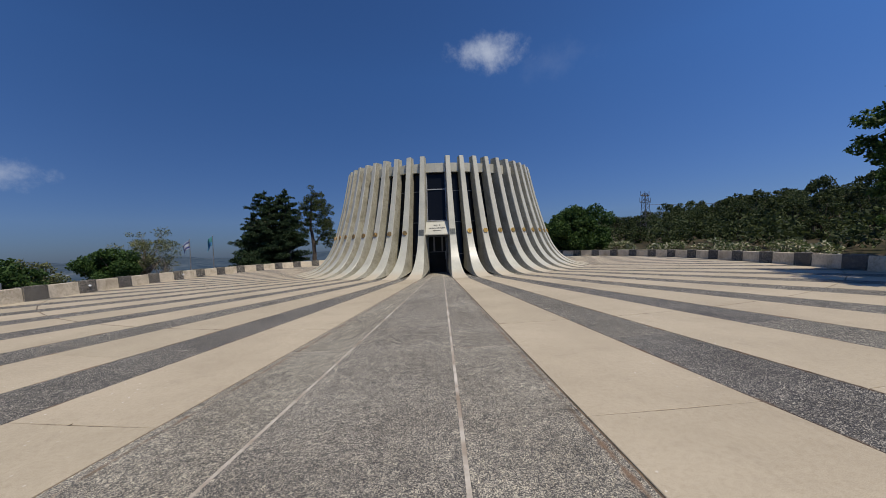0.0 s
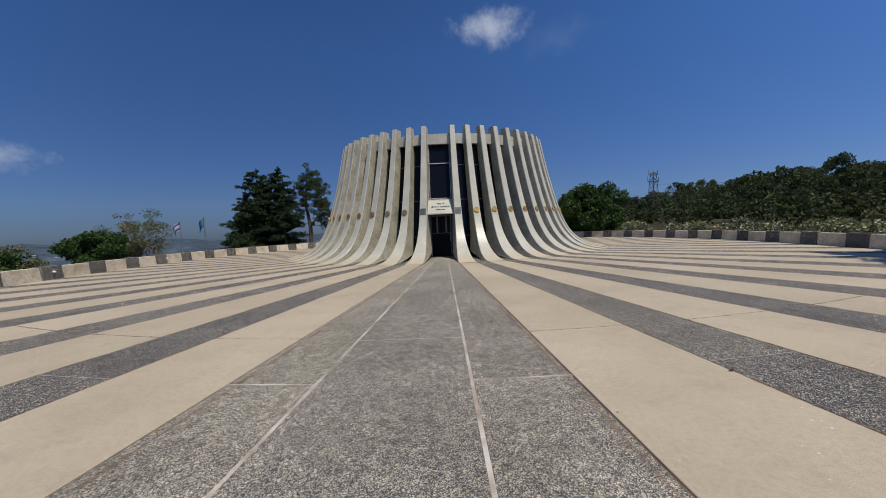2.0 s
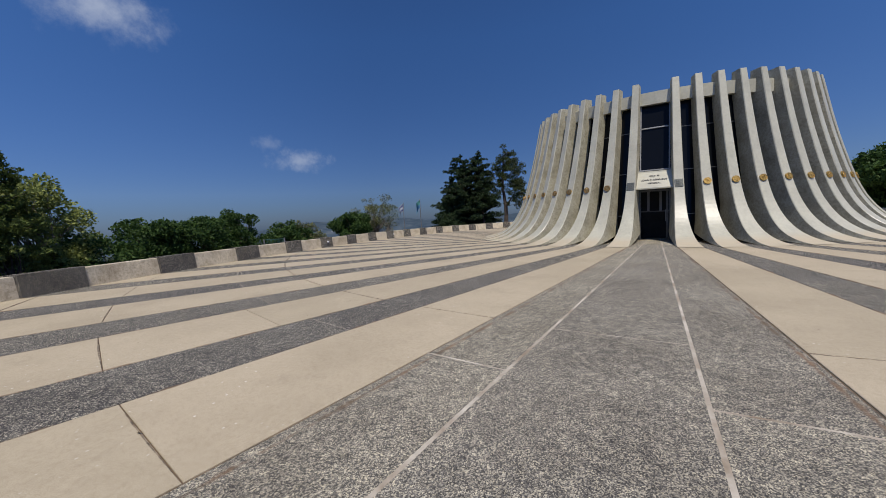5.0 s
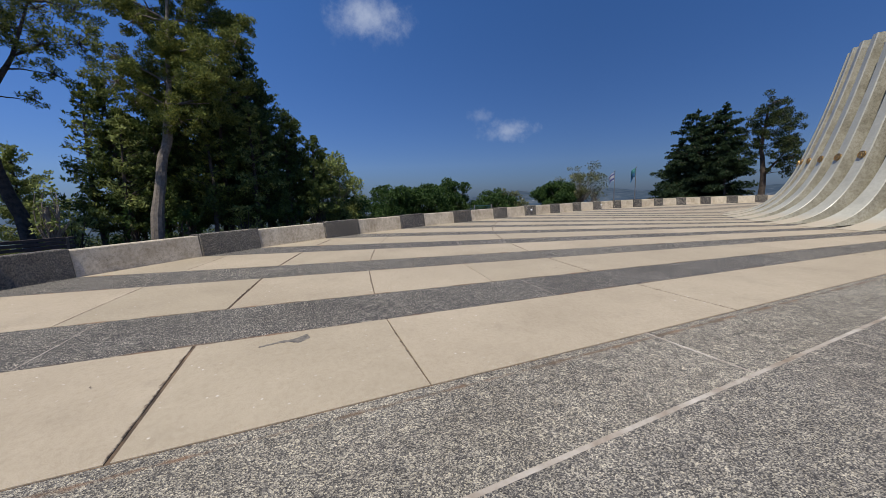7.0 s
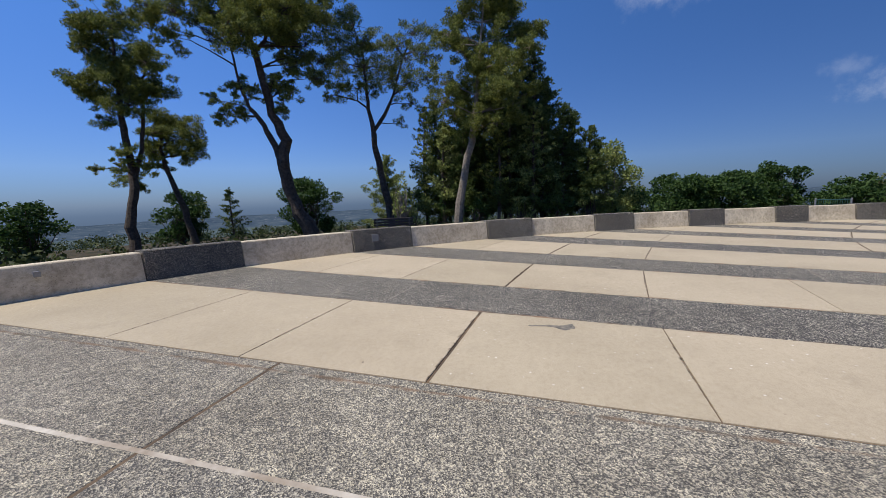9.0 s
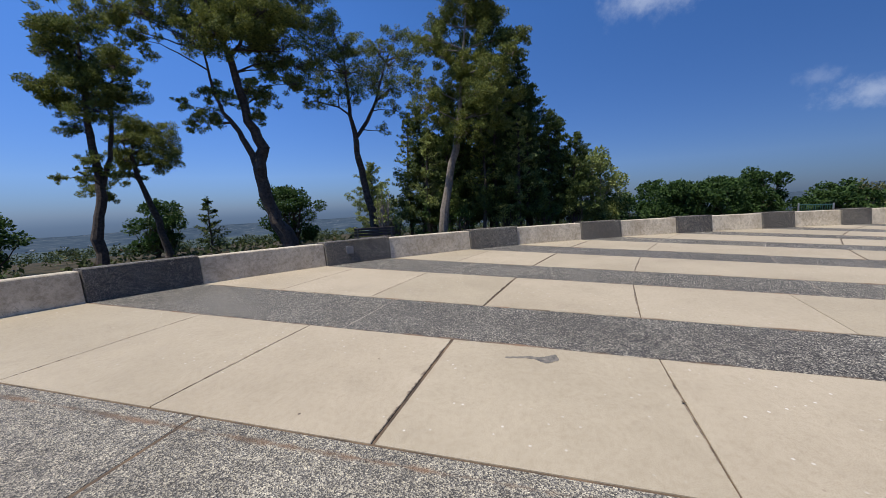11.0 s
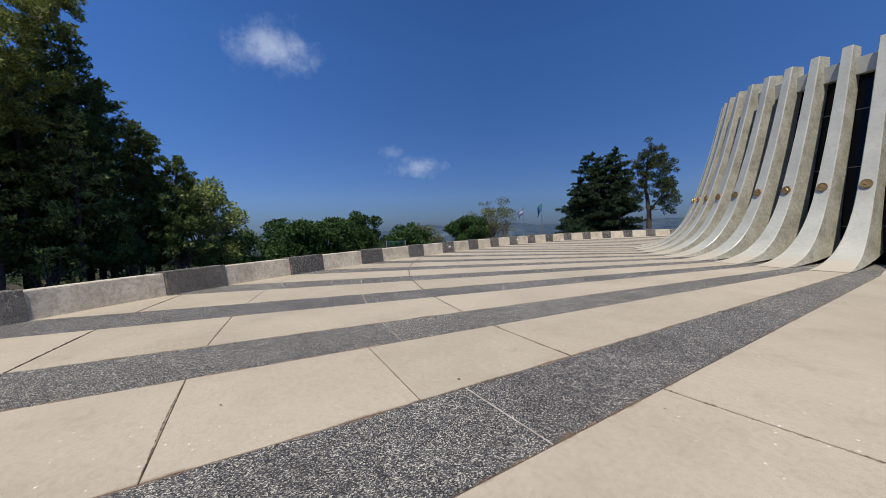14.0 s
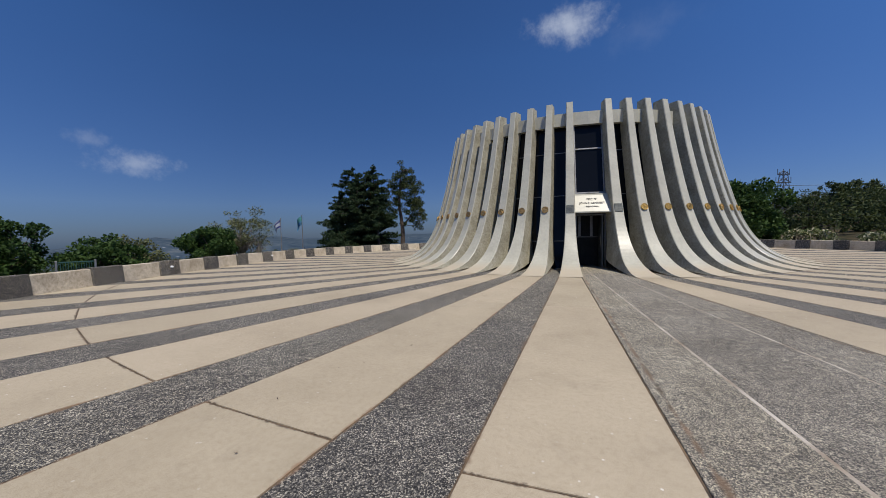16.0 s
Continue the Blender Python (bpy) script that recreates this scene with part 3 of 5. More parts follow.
def smooth_profile(points, per=3):
    outp = []
    n = len(points)
    for i in range(n - 1):
        p0, p1, p2, p3 = (Vector(points[max(0, min(n - 1, j))]) for j in (i - 1, i, i + 1, i + 2))
        for k in range(per):
            t = k / per
            outp.append(0.5 * ((2 * p1) + (p2 - p0) * t + (2 * p0 - 5 * p1 + 4 * p2 - p3) * t * t + (3 * p1 - p0 - 3 * p2 + p3) * t ** 3))
    outp.append(Vector(points[-1]))
    return outp


def rib_half(z, r):
    w_up = 0.138 + 0.052 * max(0.0, min(1.0, (7.06 - z) / 4.6))
    w_foot = r * math.tan(radians(BEIGE_HALF))
    k = max(0.0, min(1.0, (2.5 - z) / 2.5)) ** 1.9
    return w_up * (1 - k) + w_foot * k


def rib_mesh():
    """One rib in its own frame: -y points outwards from the drum's axis."""
    bm = bmesh.new()
    rows = []
    for z, r in smooth_profile(PROFILE):
        w = rib_half(z, r)
        inner = inner_r(z) if z > 0.35 else inner_r(z) + (r - 0.5 - inner_r(z)) * (1 - z / 0.35)
        rim = min(0.035, 0.4 * w)
        rows.append([bm.verts.new(c) for c in ((-w, -inner, z), (-w, -r + rim, z), (-w + rim * 0.6, -r, z), (w - rim * 0.6, -r, z), (w, -r + rim, z), (w, -inner, z))])
    for p, q in zip(rows, rows[1:]):
        # side faces take the darker concrete that has their shade in its colour
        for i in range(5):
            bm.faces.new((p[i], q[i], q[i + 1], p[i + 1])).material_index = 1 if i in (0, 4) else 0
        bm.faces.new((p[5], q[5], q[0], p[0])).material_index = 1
    bm.faces.new(rows[0])
    bm.faces.new(list(reversed(rows[-1])))
    bmesh.ops.recalc_face_normals(bm, faces=bm.faces)
    me = bpy.data.meshes.new("rib")
    bm.to_mesh(me)
    bm.free()
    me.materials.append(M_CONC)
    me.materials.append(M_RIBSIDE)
    return me


def emblem_mesh(mat, seed, square=False):
    """A bronze disc with a raised rim and a low relief, facing -y."""
    rnd = random.Random(seed)
    bm = bmesh.new()
    face = pose(0, 0, 0, 90)
    if square:
        box(bm, (0.30, 0.04, 0.34), None, 0.006)
        for k in range(6):
            box(bm, (0.23, 0.012, 0.018), pose(0, -0.022, 0.12 - 0.046 * k))
    else:
        cyl(bm, 0.138, 0.134, 0.035, face, 24)
        for k in range(24):
            a = k * math.tau / 24
            box(bm, (0.036, 0.02, 0.02), pose(0.125 * math.cos(a), -0.036, 0.125 * math.sin(a), 0, -math.degrees(a) + 90))
        for k in range(7):
            box(bm, (rnd.uniform(0.03, 0.12), 0.022, rnd.uniform(0.02, 0.06)), pose(rnd.uniform(-0.06, 0.06), -0.036, rnd.uniform(-0.07, 0.07), 0, rnd.uniform(0, 90)), 0.004)
    me = bpy.data.meshes.new("emblem")
    bm.to_mesh(me)
    bm.free()
    me.materials.append(mat)
    return me


RIB = rib_mesh()
EMB_Z, EMB_R = 2.44, 8.07
LEAN_EMB = 17.0
emb_bronze = [emblem_mesh(M_BRONZE, k) for k in range(4)]
emb_gilt = [emblem_mesh(M_GILT, 10 + k) for k in range(4)]
emb_square = emblem_mesh(M_PLATE, 99, True)
for side in (1, -1):
    for i in range(26):
        a = rib_angle(i)
        if a > 180.5 or (a > 179.5 and side < 0):
            continue
        rib = new("rib", RIB)
        rib.parent, rib.matrix_basis = memorial, pose(0, 0, 0, 0, 0, side * a)
        data = emb_square if i == 0 else (emb_gilt if side > 0 else emb_bronze)[i % 4]
        e = new("emblem", data)
        e.parent, e.matrix_basis = rib, pose(0, -EMB_R - 0.012, EMB_Z, -LEAN_EMB, 0, 0)
        tagged(e, "dark square bronze plate" if i == 0 else "round gilt relief emblem" if side > 0 else "round bronze relief emblem")


def arc_panel(bm, a0, a1, r0, r1, z0, z1, n=1, lean=0.0):
    """A block between two angles, two radii and two heights, in the memorial's frame."""
    cols = []
    for k in range(n + 1):
        a = radians(a0 + (a1 - a0) * k / n)
        cols.append([bm.verts.new((r * math.sin(a), -r * math.cos(a), z)) for r, z in ((r0 + lean, z0), (r1 + lean, z0), (r1, z1), (r0, z1))])
    for p, q in zip(cols, cols[1:]):
        for i in range(4):
            j = (i + 1) % 4
            bm.faces.new((p[i], q[i], q[j], p[j]))
    bm.faces.new(cols[0])
    bm.faces.new(list(reversed(cols[-1])))
    bmesh.ops.recalc_face_normals(bm, faces=bm.faces)
    return bm


BEAM_Z0, BEAM_Z1 = 6.12, 6.66
bays = [(-HALF_DOOR, HALF_DOOR)] + [(s * rib_angle(i), s * rib_angle(i + 1)) for s in (1, -1) for i in range(25)]
for k, (a0, a1) in enumerate(bays):
    a0, a1 = sorted((a0, a1))
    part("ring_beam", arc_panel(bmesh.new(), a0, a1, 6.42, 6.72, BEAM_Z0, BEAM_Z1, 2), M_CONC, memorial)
    if k == 0:
        continue
    win = part("window", arc_panel(bmesh.new(), a0, a1, inner_r(BEAM_Z0) + 0.02, inner_r(BEAM_Z0) + 0.06, 0.0, BEAM_Z0, 1, inner_r(0) - inner_r(BEAM_Z0)), M_GLASS, memorial, "dark tinted glass between the ribs")
    for z in (1.12, 3.05, 4.95):
        part("mullion", arc_panel(bmesh.new(), a0, a1, inner_r(z) + 0.03, inner_r(z) + 0.085, z, z + 0.035), M_FRAME, win)
bm = bmesh.new()
cyl(bm, 6.41, 6.41, 0.2, pose(0, 0, 6.2), 104)
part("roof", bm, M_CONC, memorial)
# added core, coloured near-black to give the interior's darkness
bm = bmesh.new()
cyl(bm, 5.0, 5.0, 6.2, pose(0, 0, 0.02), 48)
part("inner_drum", bm, M_INNER, memorial, "near-black core standing in for the unlit interior")

# the door bay: high window, sign slab, doors
hw = 0.60
yf = -7.2
TILT = math.degrees(math.atan(0.20))
WIN = pose(0, -inner_r(4.6) - 0.06, 4.6, -TILT)
win = part("window", box(bmesh.new(), (1.3, 0.05, 3.2), WIN), M_GLASS, memorial, "tall dark window above the entrance")
for x, z, w, h in ((0, 0.46, 1.24, 0.055), (0, -1.5, 1.24, 0.06), (0, 1.55, 1.2, 0.05), (-0.56, 0, 0.05, 3.1), (0.56, 0, 0.05, 3.1)):
    part("mullion", box(bmesh.new(), (w, 0.07, h), WIN @ pose(x, -0.045, z), 0.004), M_STEEL, win)
bm = bmesh.new()
SIGN_Z0, SIGN_Z1 = 2.28, 3.02
ST, SB = -7.36, -7.84
pr = [(yf + 0.1, SIGN_Z1 + 0.06), (ST + 0.02, SIGN_Z1 + 0.06), (ST, SIGN_Z1), (SB, SIGN_Z0 + 0.05), (SB, SIGN_Z0), (yf + 0.1, SIGN_Z0)]
ends = [[bm.verts.new((s * (0.1115 * -y - 0.17), y, z)) for y, z in pr] for s in (-1, 1)]
for i in range(len(pr)):
    j = (i + 1) % len(pr)
    bm.faces.new((ends[0][i], ends[1][i], ends[1][j], ends[0][j]))
bm.faces.new(ends[0])
bm.faces.new(list(reversed(ends[1])))
bmesh.ops.recalc_face_normals(bm, faces=bm.faces)
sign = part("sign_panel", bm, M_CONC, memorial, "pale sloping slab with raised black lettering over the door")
sl = math.degrees(math.atan2(ST - SB, SIGN_Z1 - SIGN_Z0 - 0.05))


def lettering(words, size, z, parent):
    """One line of raised letters on the sloping slab, each word a mesh of its own."""
    meshes = []
    for text in words:
        cu = bpy.data.curves.new("lettering", "FONT")
        cu.body, cu.size, cu.align_y, cu.extrude = text, size, "CENTER", 0.008
        tmp = new("lettering", cu)
        me = bpy.data.meshes.new_from_object(tmp)
        bpy.data.objects.remove(tmp)
        me.materials.append(M_LETTER)
        xs = [v.co.x for v in me.vertices]
        meshes.append((me, min(xs), max(xs) - min(xs)))
    x = -(sum(w for _, _, w in meshes) + 0.4 * size * (len(meshes) - 1)) / 2
    k = (SIGN_Z1 - z) / (SIGN_Z1 - SIGN_Z0 - 0.05)
    for me, first, w in meshes:
        ob = new("lettering", me)
        ob.parent = parent
        ob.matrix_basis = pose(x - first, ST + (SB - ST) * k - 0.012, z, 90 - sl, 0, 0)
        x += w + 0.4 * size


lettering(["\u05d9\u05d3\u05e0\u05e7", "\u05d3\u05d9"], 0.14, 2.85, sign)
lettering(["JOHN", "F.", "KENNEDY"], 0.118, 2.68, sign)
lettering(["MEMORIAL"], 0.1, 2.53, sign)

door = part("door_frame", box(bmesh.new(), (0.07, 0.12, 2.26), pose(-hw + 0.02, yf, 1.13), 0.004), M_FRAME, memorial)
part("door_frame", box(bmesh.new(), (0.07, 0.12, 2.26), pose(hw - 0.02, yf, 1.13), 0.004), M_FRAME, memorial)
part("door_frame", box(bmesh.new(), (2 * hw, 0.12, 0.07), pose(0, yf, 2.22), 0.004), M_FRAME, memorial)
leaf = part("door", box(bmesh.new(), (0.06, 0.8, 2.16), pose(hw - 0.12, yf + 0.42, 1.1), 0.004), M_FRAME, memorial, "open dark metal and glass door leaf")
part("handle", box(bmesh.new(), (0.03, 0.03, 0.5), pose(hw - 0.17, yf + 0.1, 1.1), 0.008), M_STEEL, leaf)
# added near-black sheet behind the door: the entrance's shade as colour
part("entrance_dark_sheet", box(bmesh.new(), (2 * hw, 0.04, 2.2), pose(0, yf + 1.1, 1.12)), M_INNER, memorial, "near-black sheet standing in for the shade inside the entrance")
for x in (-0.28, 0.22):
    part("screen_post", box(bmesh.new(), (0.1, 0.05, 0.9), pose(x, yf + 1.06, 1.75), 0.003), M_STEEL, memorial)
part("screen_rail", box(bmesh.new(), (2 * hw, 0.05, 0.05), pose(0, yf + 1.05, 1.28), 0.003), M_FRAME, memorial)


# ---- trees ----
def tube(bm, pts, radii, seg=8):
    rows = []
    for i, (p, r) in enumerate(zip(pts, radii)):
        d = (pts[min(i + 1, len(pts) - 1)] - pts[max(i - 1, 0)]).normalized()
        a = d.cross(Vector((0.3, 1, 0.1))).normalized()
        b2 = d.cross(a)
        rows.append([bm.verts.new(p + (a * math.cos(k * math.tau / seg) + b2 * math.sin(k * math.tau / seg)) * r) for k in range(seg)])
    for p, q in zip(rows, rows[1:]):
        for k in range(seg):
            bm.faces.new((p[k], p[(k + 1) % seg], q[(k + 1) % seg], q[k]))
    bm.faces.new(rows[-1])


def limb_points(p0, p1, rnd, bend, n=7):
    pts = []
    off = Vector((rnd.uniform(-1, 1), rnd.uniform(-1, 1), rnd.uniform(-0.3, 1))) * bend
    for k in range(n + 1):
        t = k / n
        j = Vector((rnd.uniform(-1, 1), rnd.uniform(-1, 1), rnd.uniform(-1, 1))) * bend * 0.12 * (0 < k < n)
        pts.append(p0.lerp(p1, t) + off * math.sin(math.pi * t) + j)
    return pts


def leaves_mesh(name, clumps, per_m3, size, rng, aspect=0.5, droop=0.0, shell=0.55):
    """Small pointed leaves or tufts in and on ellipsoid clumps (centre, radii)."""
    vs = []
    for c, rad in clumps:
        n = max(12, int(per_m3 * (rad[0] * rad[1] * rad[2]) ** (2 / 3) * 4))
        d = rng.normal(size=(n, 3))
        d /= np.linalg.norm(d, axis=1, keepdims=True)
        k = shell + (1 - shell) * rng.random((n, 1)) ** 0.5
        lump = 1 + 0.28 * np.sin(d[:, :1] * 7 + c[0] * 3) * np.sin(d[:, 1:2] * 6 + c[1]) * np.sin(d[:, 2:] * 8 + 1)
        p = np.array(c) + d * k * lump * np.array(rad)
        u = rng.normal(size=(n, 3)) + d * 0.9
        u[:, 2] -= droop
        u /= np.linalg.norm(u, axis=1, keepdims=True)
        w = np.cross(u, rng.normal(size=(n, 3)))
        w /= np.linalg.norm(w, axis=1, keepdims=True) + 1e-9
        s = size * rng.uniform(0.6, 1.4, (n, 1))
        vs.append(np.stack([p - u * s * 0.5, p + w * s * aspect * 0.5, p + u * s * 0.5, p - w * s * aspect * 0.5], 1).reshape(-1, 3))
    v = np.concatenate(vs)
    return quads_mesh(name, v, np.arange(len(v)))


def tree(name, base, trunk, limbs, clumps, leaf_mat, bark, label, leaf=0.2, per=60, seed=0, aspect=0.5, droop=0.0, shell=0.55, kind="tree", group="", stems=()):
    """trunk: points and radii. limbs: start, end, radius. All in metres from the base."""
    rnd, rng = random.Random(seed), np.random.default_rng(seed)
    t = tagged(holder(name, base), label, kind, group)
    if trunk or limbs:
        bm = bmesh.new()
        if trunk:
            for stem in [trunk] + list(stems):
                pts, radii = [], []
                for i, ((p, r), (q, r2)) in enumerate(zip(stem, stem[1:])):
                    for k in range(3):
                        wob = 0.25 * r * (i + k > 0)
                        pts.append(Vector(p).lerp(Vector(q), k / 3) + Vector((rnd.uniform(-wob, wob), rnd.uniform(-wob, wob), 0)))
                        radii.append((r + (r2 - r) * k / 3) * rnd.uniform(0.93, 1.07))
                tube(bm, pts + [Vector(stem[-1][0])], radii + [stem[-1][1]], 10)
        for p0, p1, r in limbs:
            pts = limb_points(Vector(p0), Vector(p1), rnd, (Vector(p1) - Vector(p0)).length * 0.12)
            tube(bm, pts, [r * (1 - 0.8 * k / 7) for k in range(8)], 6)
        bmesh.ops.recalc_face_normals(bm, faces=bm.faces)
        part("trunk", bm, bark, t)
    me = leaves_mesh("crown", clumps, per, leaf, rng, aspect, droop, shell)
    me.materials.append(leaf_mat)
    c = new("crown", me)
    c.parent = t
    return t


def base_at(x, y):
    return (x, y, ground_z(x, y) - 0.1)


def pine(x, y, trunk, crown, seed, label, mat=None, leaf=0.16, per=560, bark=None, forks=(), aspect=0.24):
    """An Aleppo pine: trunk and fork points as (dx, dy, z, radius), crown clumps as (dx, dy, z, radius), z above the terrace."""
    b = base_at(x, y)
    z0 = b[2]
    tp = [((dx, dy, z - z0), r) for dx, dy, z, r in trunk]
    if tp[0][0][2] > 0:
        tp.insert(0, ((tp[0][0][0], tp[0][0][1], 0.0), tp[0][1] * 1.15))
    stems = [[((dx, dy, z - z0), r) for dx, dy, z, r in f] for f in forks]
    wood_pts = [Vector(p) for st in [tp] + stems for p, r in st if p[2] > tp[-1][0][2] * 0.3]
    for st in [tp] + stems:
        for (p, _r), (q, _q) in zip(st, st[1:]):
            if min(p[2], q[2]) > tp[-1][0][2] * 0.3:
                wood_pts.append(Vector(p).lerp(Vector(q), 0.5))
    limbs, clumps = [], []
    rnd = random.Random(seed)
    for dx, dy, z, r in crown:
        c = Vector((dx, dy, z - z0))
        # the limb leaves the nearest wood below its clump and climbs to it
        s = min(wood_pts, key=lambda p: (p - c).length + 1.2 * max(0.0, p.z - c.z + 0.3))
        limbs.append((tuple(s), tuple(c), 0.03 + 0.025 * r))
        for k in range(15):
            o = Vector([max(-1.4, min(1.4, rnd.gauss(0, g))) for g in (1, 1, 0.8)]) * r * 0.62
            q = r * rnd.uniform(0.22, 0.42)
            clumps.append((tuple(c + o), (q * 1.15, q * 1.15, q * 0.85)))
            limbs.append((tuple(c), tuple(c + o), 0.018))
    return tree("pine_tree", b, tp, limbs, clumps, mat or M_PINE, bark or M_BARK, label, leaf, per, seed, aspect, -0.25, 0.25, stems=stems)


def conifer(name, x, y, top, radius, seed, label, mat, leaf=0.26, per=70, low=0.0, taper=1.0, bark=None, ragged=0.35, dense=1.0, rise=0.35):
    """An upright conifer: limbs in uneven tiers, each carrying flat sprays that thin out to a pointed tip."""
    b = base_at(x, y)
    h = top - b[2]
    rnd = random.Random(seed)
    clumps, limbs = [], []
    n = int(h * 8 * dense)
    for k in range(n):
        t = (k + rnd.random()) / n
        z = low + (h - low) * t * 0.97
        rr = radius * (1 - t) ** taper * rnd.uniform(1 - ragged, 1.12) + 0.15
        a = rnd.uniform(0, math.tau)
        tip = Vector((rr * math.cos(a), rr * math.sin(a), z + rise * rr * rnd.uniform(0.6, 1.3)))
        limbs.append(((0, 0, z), tuple(tip), 0.022))
        for q in range(4):
            f = 0.35 + 0.65 * q / 3
            p = Vector((0, 0, z)).lerp(tip, f) + Vector((rnd.gauss(0, 0.09), rnd.gauss(0, 0.09), rnd.gauss(0, 0.05))) * (0.6 + rr * 0.3)
            w = (0.13 + 0.21 * rr) * (1.15 - 0.6 * f)
            clumps.append((tuple(p), (w, w, w * 0.55)))
    clumps += [((0, 0, h * (0.92 + 0.03 * k)), (0.16 - 0.04 * k, 0.16 - 0.04 * k, 0.3)) for k in range(3)]
    trunk = [((0, 0, 0), 0.06 + 0.009 * h), ((rnd.uniform(-0.2, 0.2), rnd.uniform(-0.2, 0.2), h * 0.5), 0.04 + 0.006 * h), ((0, 0, h * 0.96), 0.02)]
    return tree(name, b, trunk, limbs, clumps, mat, bark or M_BARK, label, leaf, per, seed, 0.34, -rise, 0.3)


def round_tree(name, x, y, top, radius, seed, label, mat, leaf=0.2, per=90, low=0.1, flat_top=0.75, n=26, bark=None, kind="tree", shell=0.4, group=""):
    """A broad crown of uneven lumps on short forking limbs."""
    b = base_at(x, y)
    h = top - b[2]
    rnd = random.Random(seed)
    clumps, limbs = [], []
    mid = low + (h - low) * 0.5
    n = int(n * 1.7)
    for k in range(n):
        a, e, u = rnd.uniform(0, math.tau), math.sqrt(rnd.random()), rnd.uniform(-1, 1)
        rim = math.sqrt(max(0.0, 1 - u * u * 0.8))
        c = (radius * 0.9 * e * rim * math.cos(a), radius * 0.9 * e * rim * math.sin(a), mid + u * (h - low) * 0.40)
        s = radius * rnd.uniform(0.12, 0.33)
        clumps.append((c, (s, s, min(s * flat_top, (h - low) * 0.3))))
        limbs.append(((0, 0, max(0.1, low * 0.7)), c, 0.03 + 0.01 * radius))
    trunk = [((0, 0, 0), 0.05 + 0.025 * h), ((0.05, 0.03, mid), 0.03 + 0.01 * h)]
    return tree(name, b, trunk, limbs, clumps, mat, bark or M_BARK, label, leaf, int(per * 1.6), seed, 0.6, 0.0, shell, kind, group)


# pines beyond the parapet
pine(-17.4, -12.1,
     [(-0.09, 0.11, -0.9, 0.46), (0.38, -0.42, 0.75, 0.36), (0.65, -0.72, 2.28, 0.31), (0.75, -0.82, 3.6, 0.31), (0.58, -0.65, 4.7, 0.3), (0.95, -1.03, 6.02, 0.22), (1.11, -1.19, 7.51, 0.19), (1.35, -1.42, 9.08, 0.16), (1.6, -1.66, 10.32, 0.13), (1.85, -1.89, 11.39, 0.08)],
     [(5.0, -3.4, 10.0, 0.52), (4.4, -4.0, 9.6, 0.68), (4.1, -3.3, 9.1, 0.6), (3.7, -3.7, 10.4, 0.93), (2.3, -2.7, 10.7, 1.06), (3.0, -1.4, 9.5, 0.94), (2.6, -0.8, 9.5, 0.81), (0.3, -1.6, 11.4, 1.33), (0.5, 0.3, 10.9, 1.45), (-0.1, 1.2, 11.3, 0.93), (-0.6, -1.3, 10.0, 0.95), (-0.3, 0.5, 9.6, 0.99), (-1.4, 0.4, 9.2, 0.96), (-0.5, 0.8, 8.0, 0.58), (-0.3, -0.2, 8.9, 0.82), (1.3, -0.1, 10.4, 1.08), (1.0, -1.6, 11.5, 1.23), (1.5, -2.8, 7.5, 0.55), (1.6, -1.8, 6.9, 0.54), (2.2, -3.0, 6.0, 0.5), (1.8, -2.5, 6.1, 0.59), (3.6, -1.9, 6.3, 0.35), (0.2, -1.2, 7.6, 0.64), (-0.0, -0.3, 7.4, 0.64), (1.0, -0.4, 6.3, 0.48), (1.7, -0.0, 7.5, 0.41), (2.7, -3.8, 12.0, 1.22), (1.9, -1.9, 12.2, 1.57), (0.1, -0.9, 13.2, 1.9), (-1.5, 0.3, 13.5, 1.47)],
     11, "tall leaning pine with a forked dark trunk and open crown", forks=[[(0.79, -0.86, 3.6, 0.22), (1.04, -1.12, 4.69, 0.16), (1.26, -1.34, 5.43, 0.13), (1.73, -1.78, 6.35, 0.09), (1.95, -1.98, 7.39, 0.07), (2.12, -2.13, 9.18, 0.04)], [(1.35, -1.42, 9.08, 0.12), (0.95, -1.03, 9.69, 0.09), (0.7, -0.77, 10.8, 0.05)]])
pine(-14.0, -21.7,
     [(-0.0, 0.0, -1.16, 0.3), (-0.01, 0.01, 1.0, 0.25), (-0.29, 0.16, 2.51, 0.22), (-0.36, 0.2, 4.6, 0.19), (-0.26, 0.14, 5.75, 0.16), (-0.32, 0.17, 8.04, 0.12), (-0.38, 0.21, 10.81, 0.06)],
     [(0.8, 0.6, 10.6, 0.82), (-0.8, -0.6, 11.5, 1.13), (-1.3, -0.1, 12.1, 0.83), (0.9, 0.2, 9.5, 0.81), (-0.1, 0.1, 9.8, 1.17), (-0.8, 0.6, 9.5, 1.11), (0.9, -0.9, 8.0, 0.82), (0.0, -0.9, 8.4, 1.08), (0.1, 1.2, 7.9, 1.13), (-0.8, 1.9, 9.1, 0.93), (-2.4, 0.4, 9.6, 0.62), (-1.2, 0.9, 8.0, 1.12), (-0.0, -0.8, 7.4, 0.77), (0.0, 1.5, 6.8, 0.83), (-1.5, 1.0, 7.8, 0.64), (-0.1, -0.6, 6.2, 0.55), (0.1, 0.7, 4.2, 0.65), (-0.8, -0.9, 3.3, 0.7), (-0.9, -0.7, 2.7, 0.45), (0.7, 1.0, 3.6, 0.37), (1.5, 0.6, 3.4, 0.28)],
     12, "slender pine with a dense one-sided crown and low sprouts", forks=[[(-0.43, 0.24, 3.11, 0.13), (-0.84, 0.48, 4.62, 0.11), (-1.09, 0.63, 6.43, 0.09), (-1.25, 0.72, 8.51, 0.05)]])
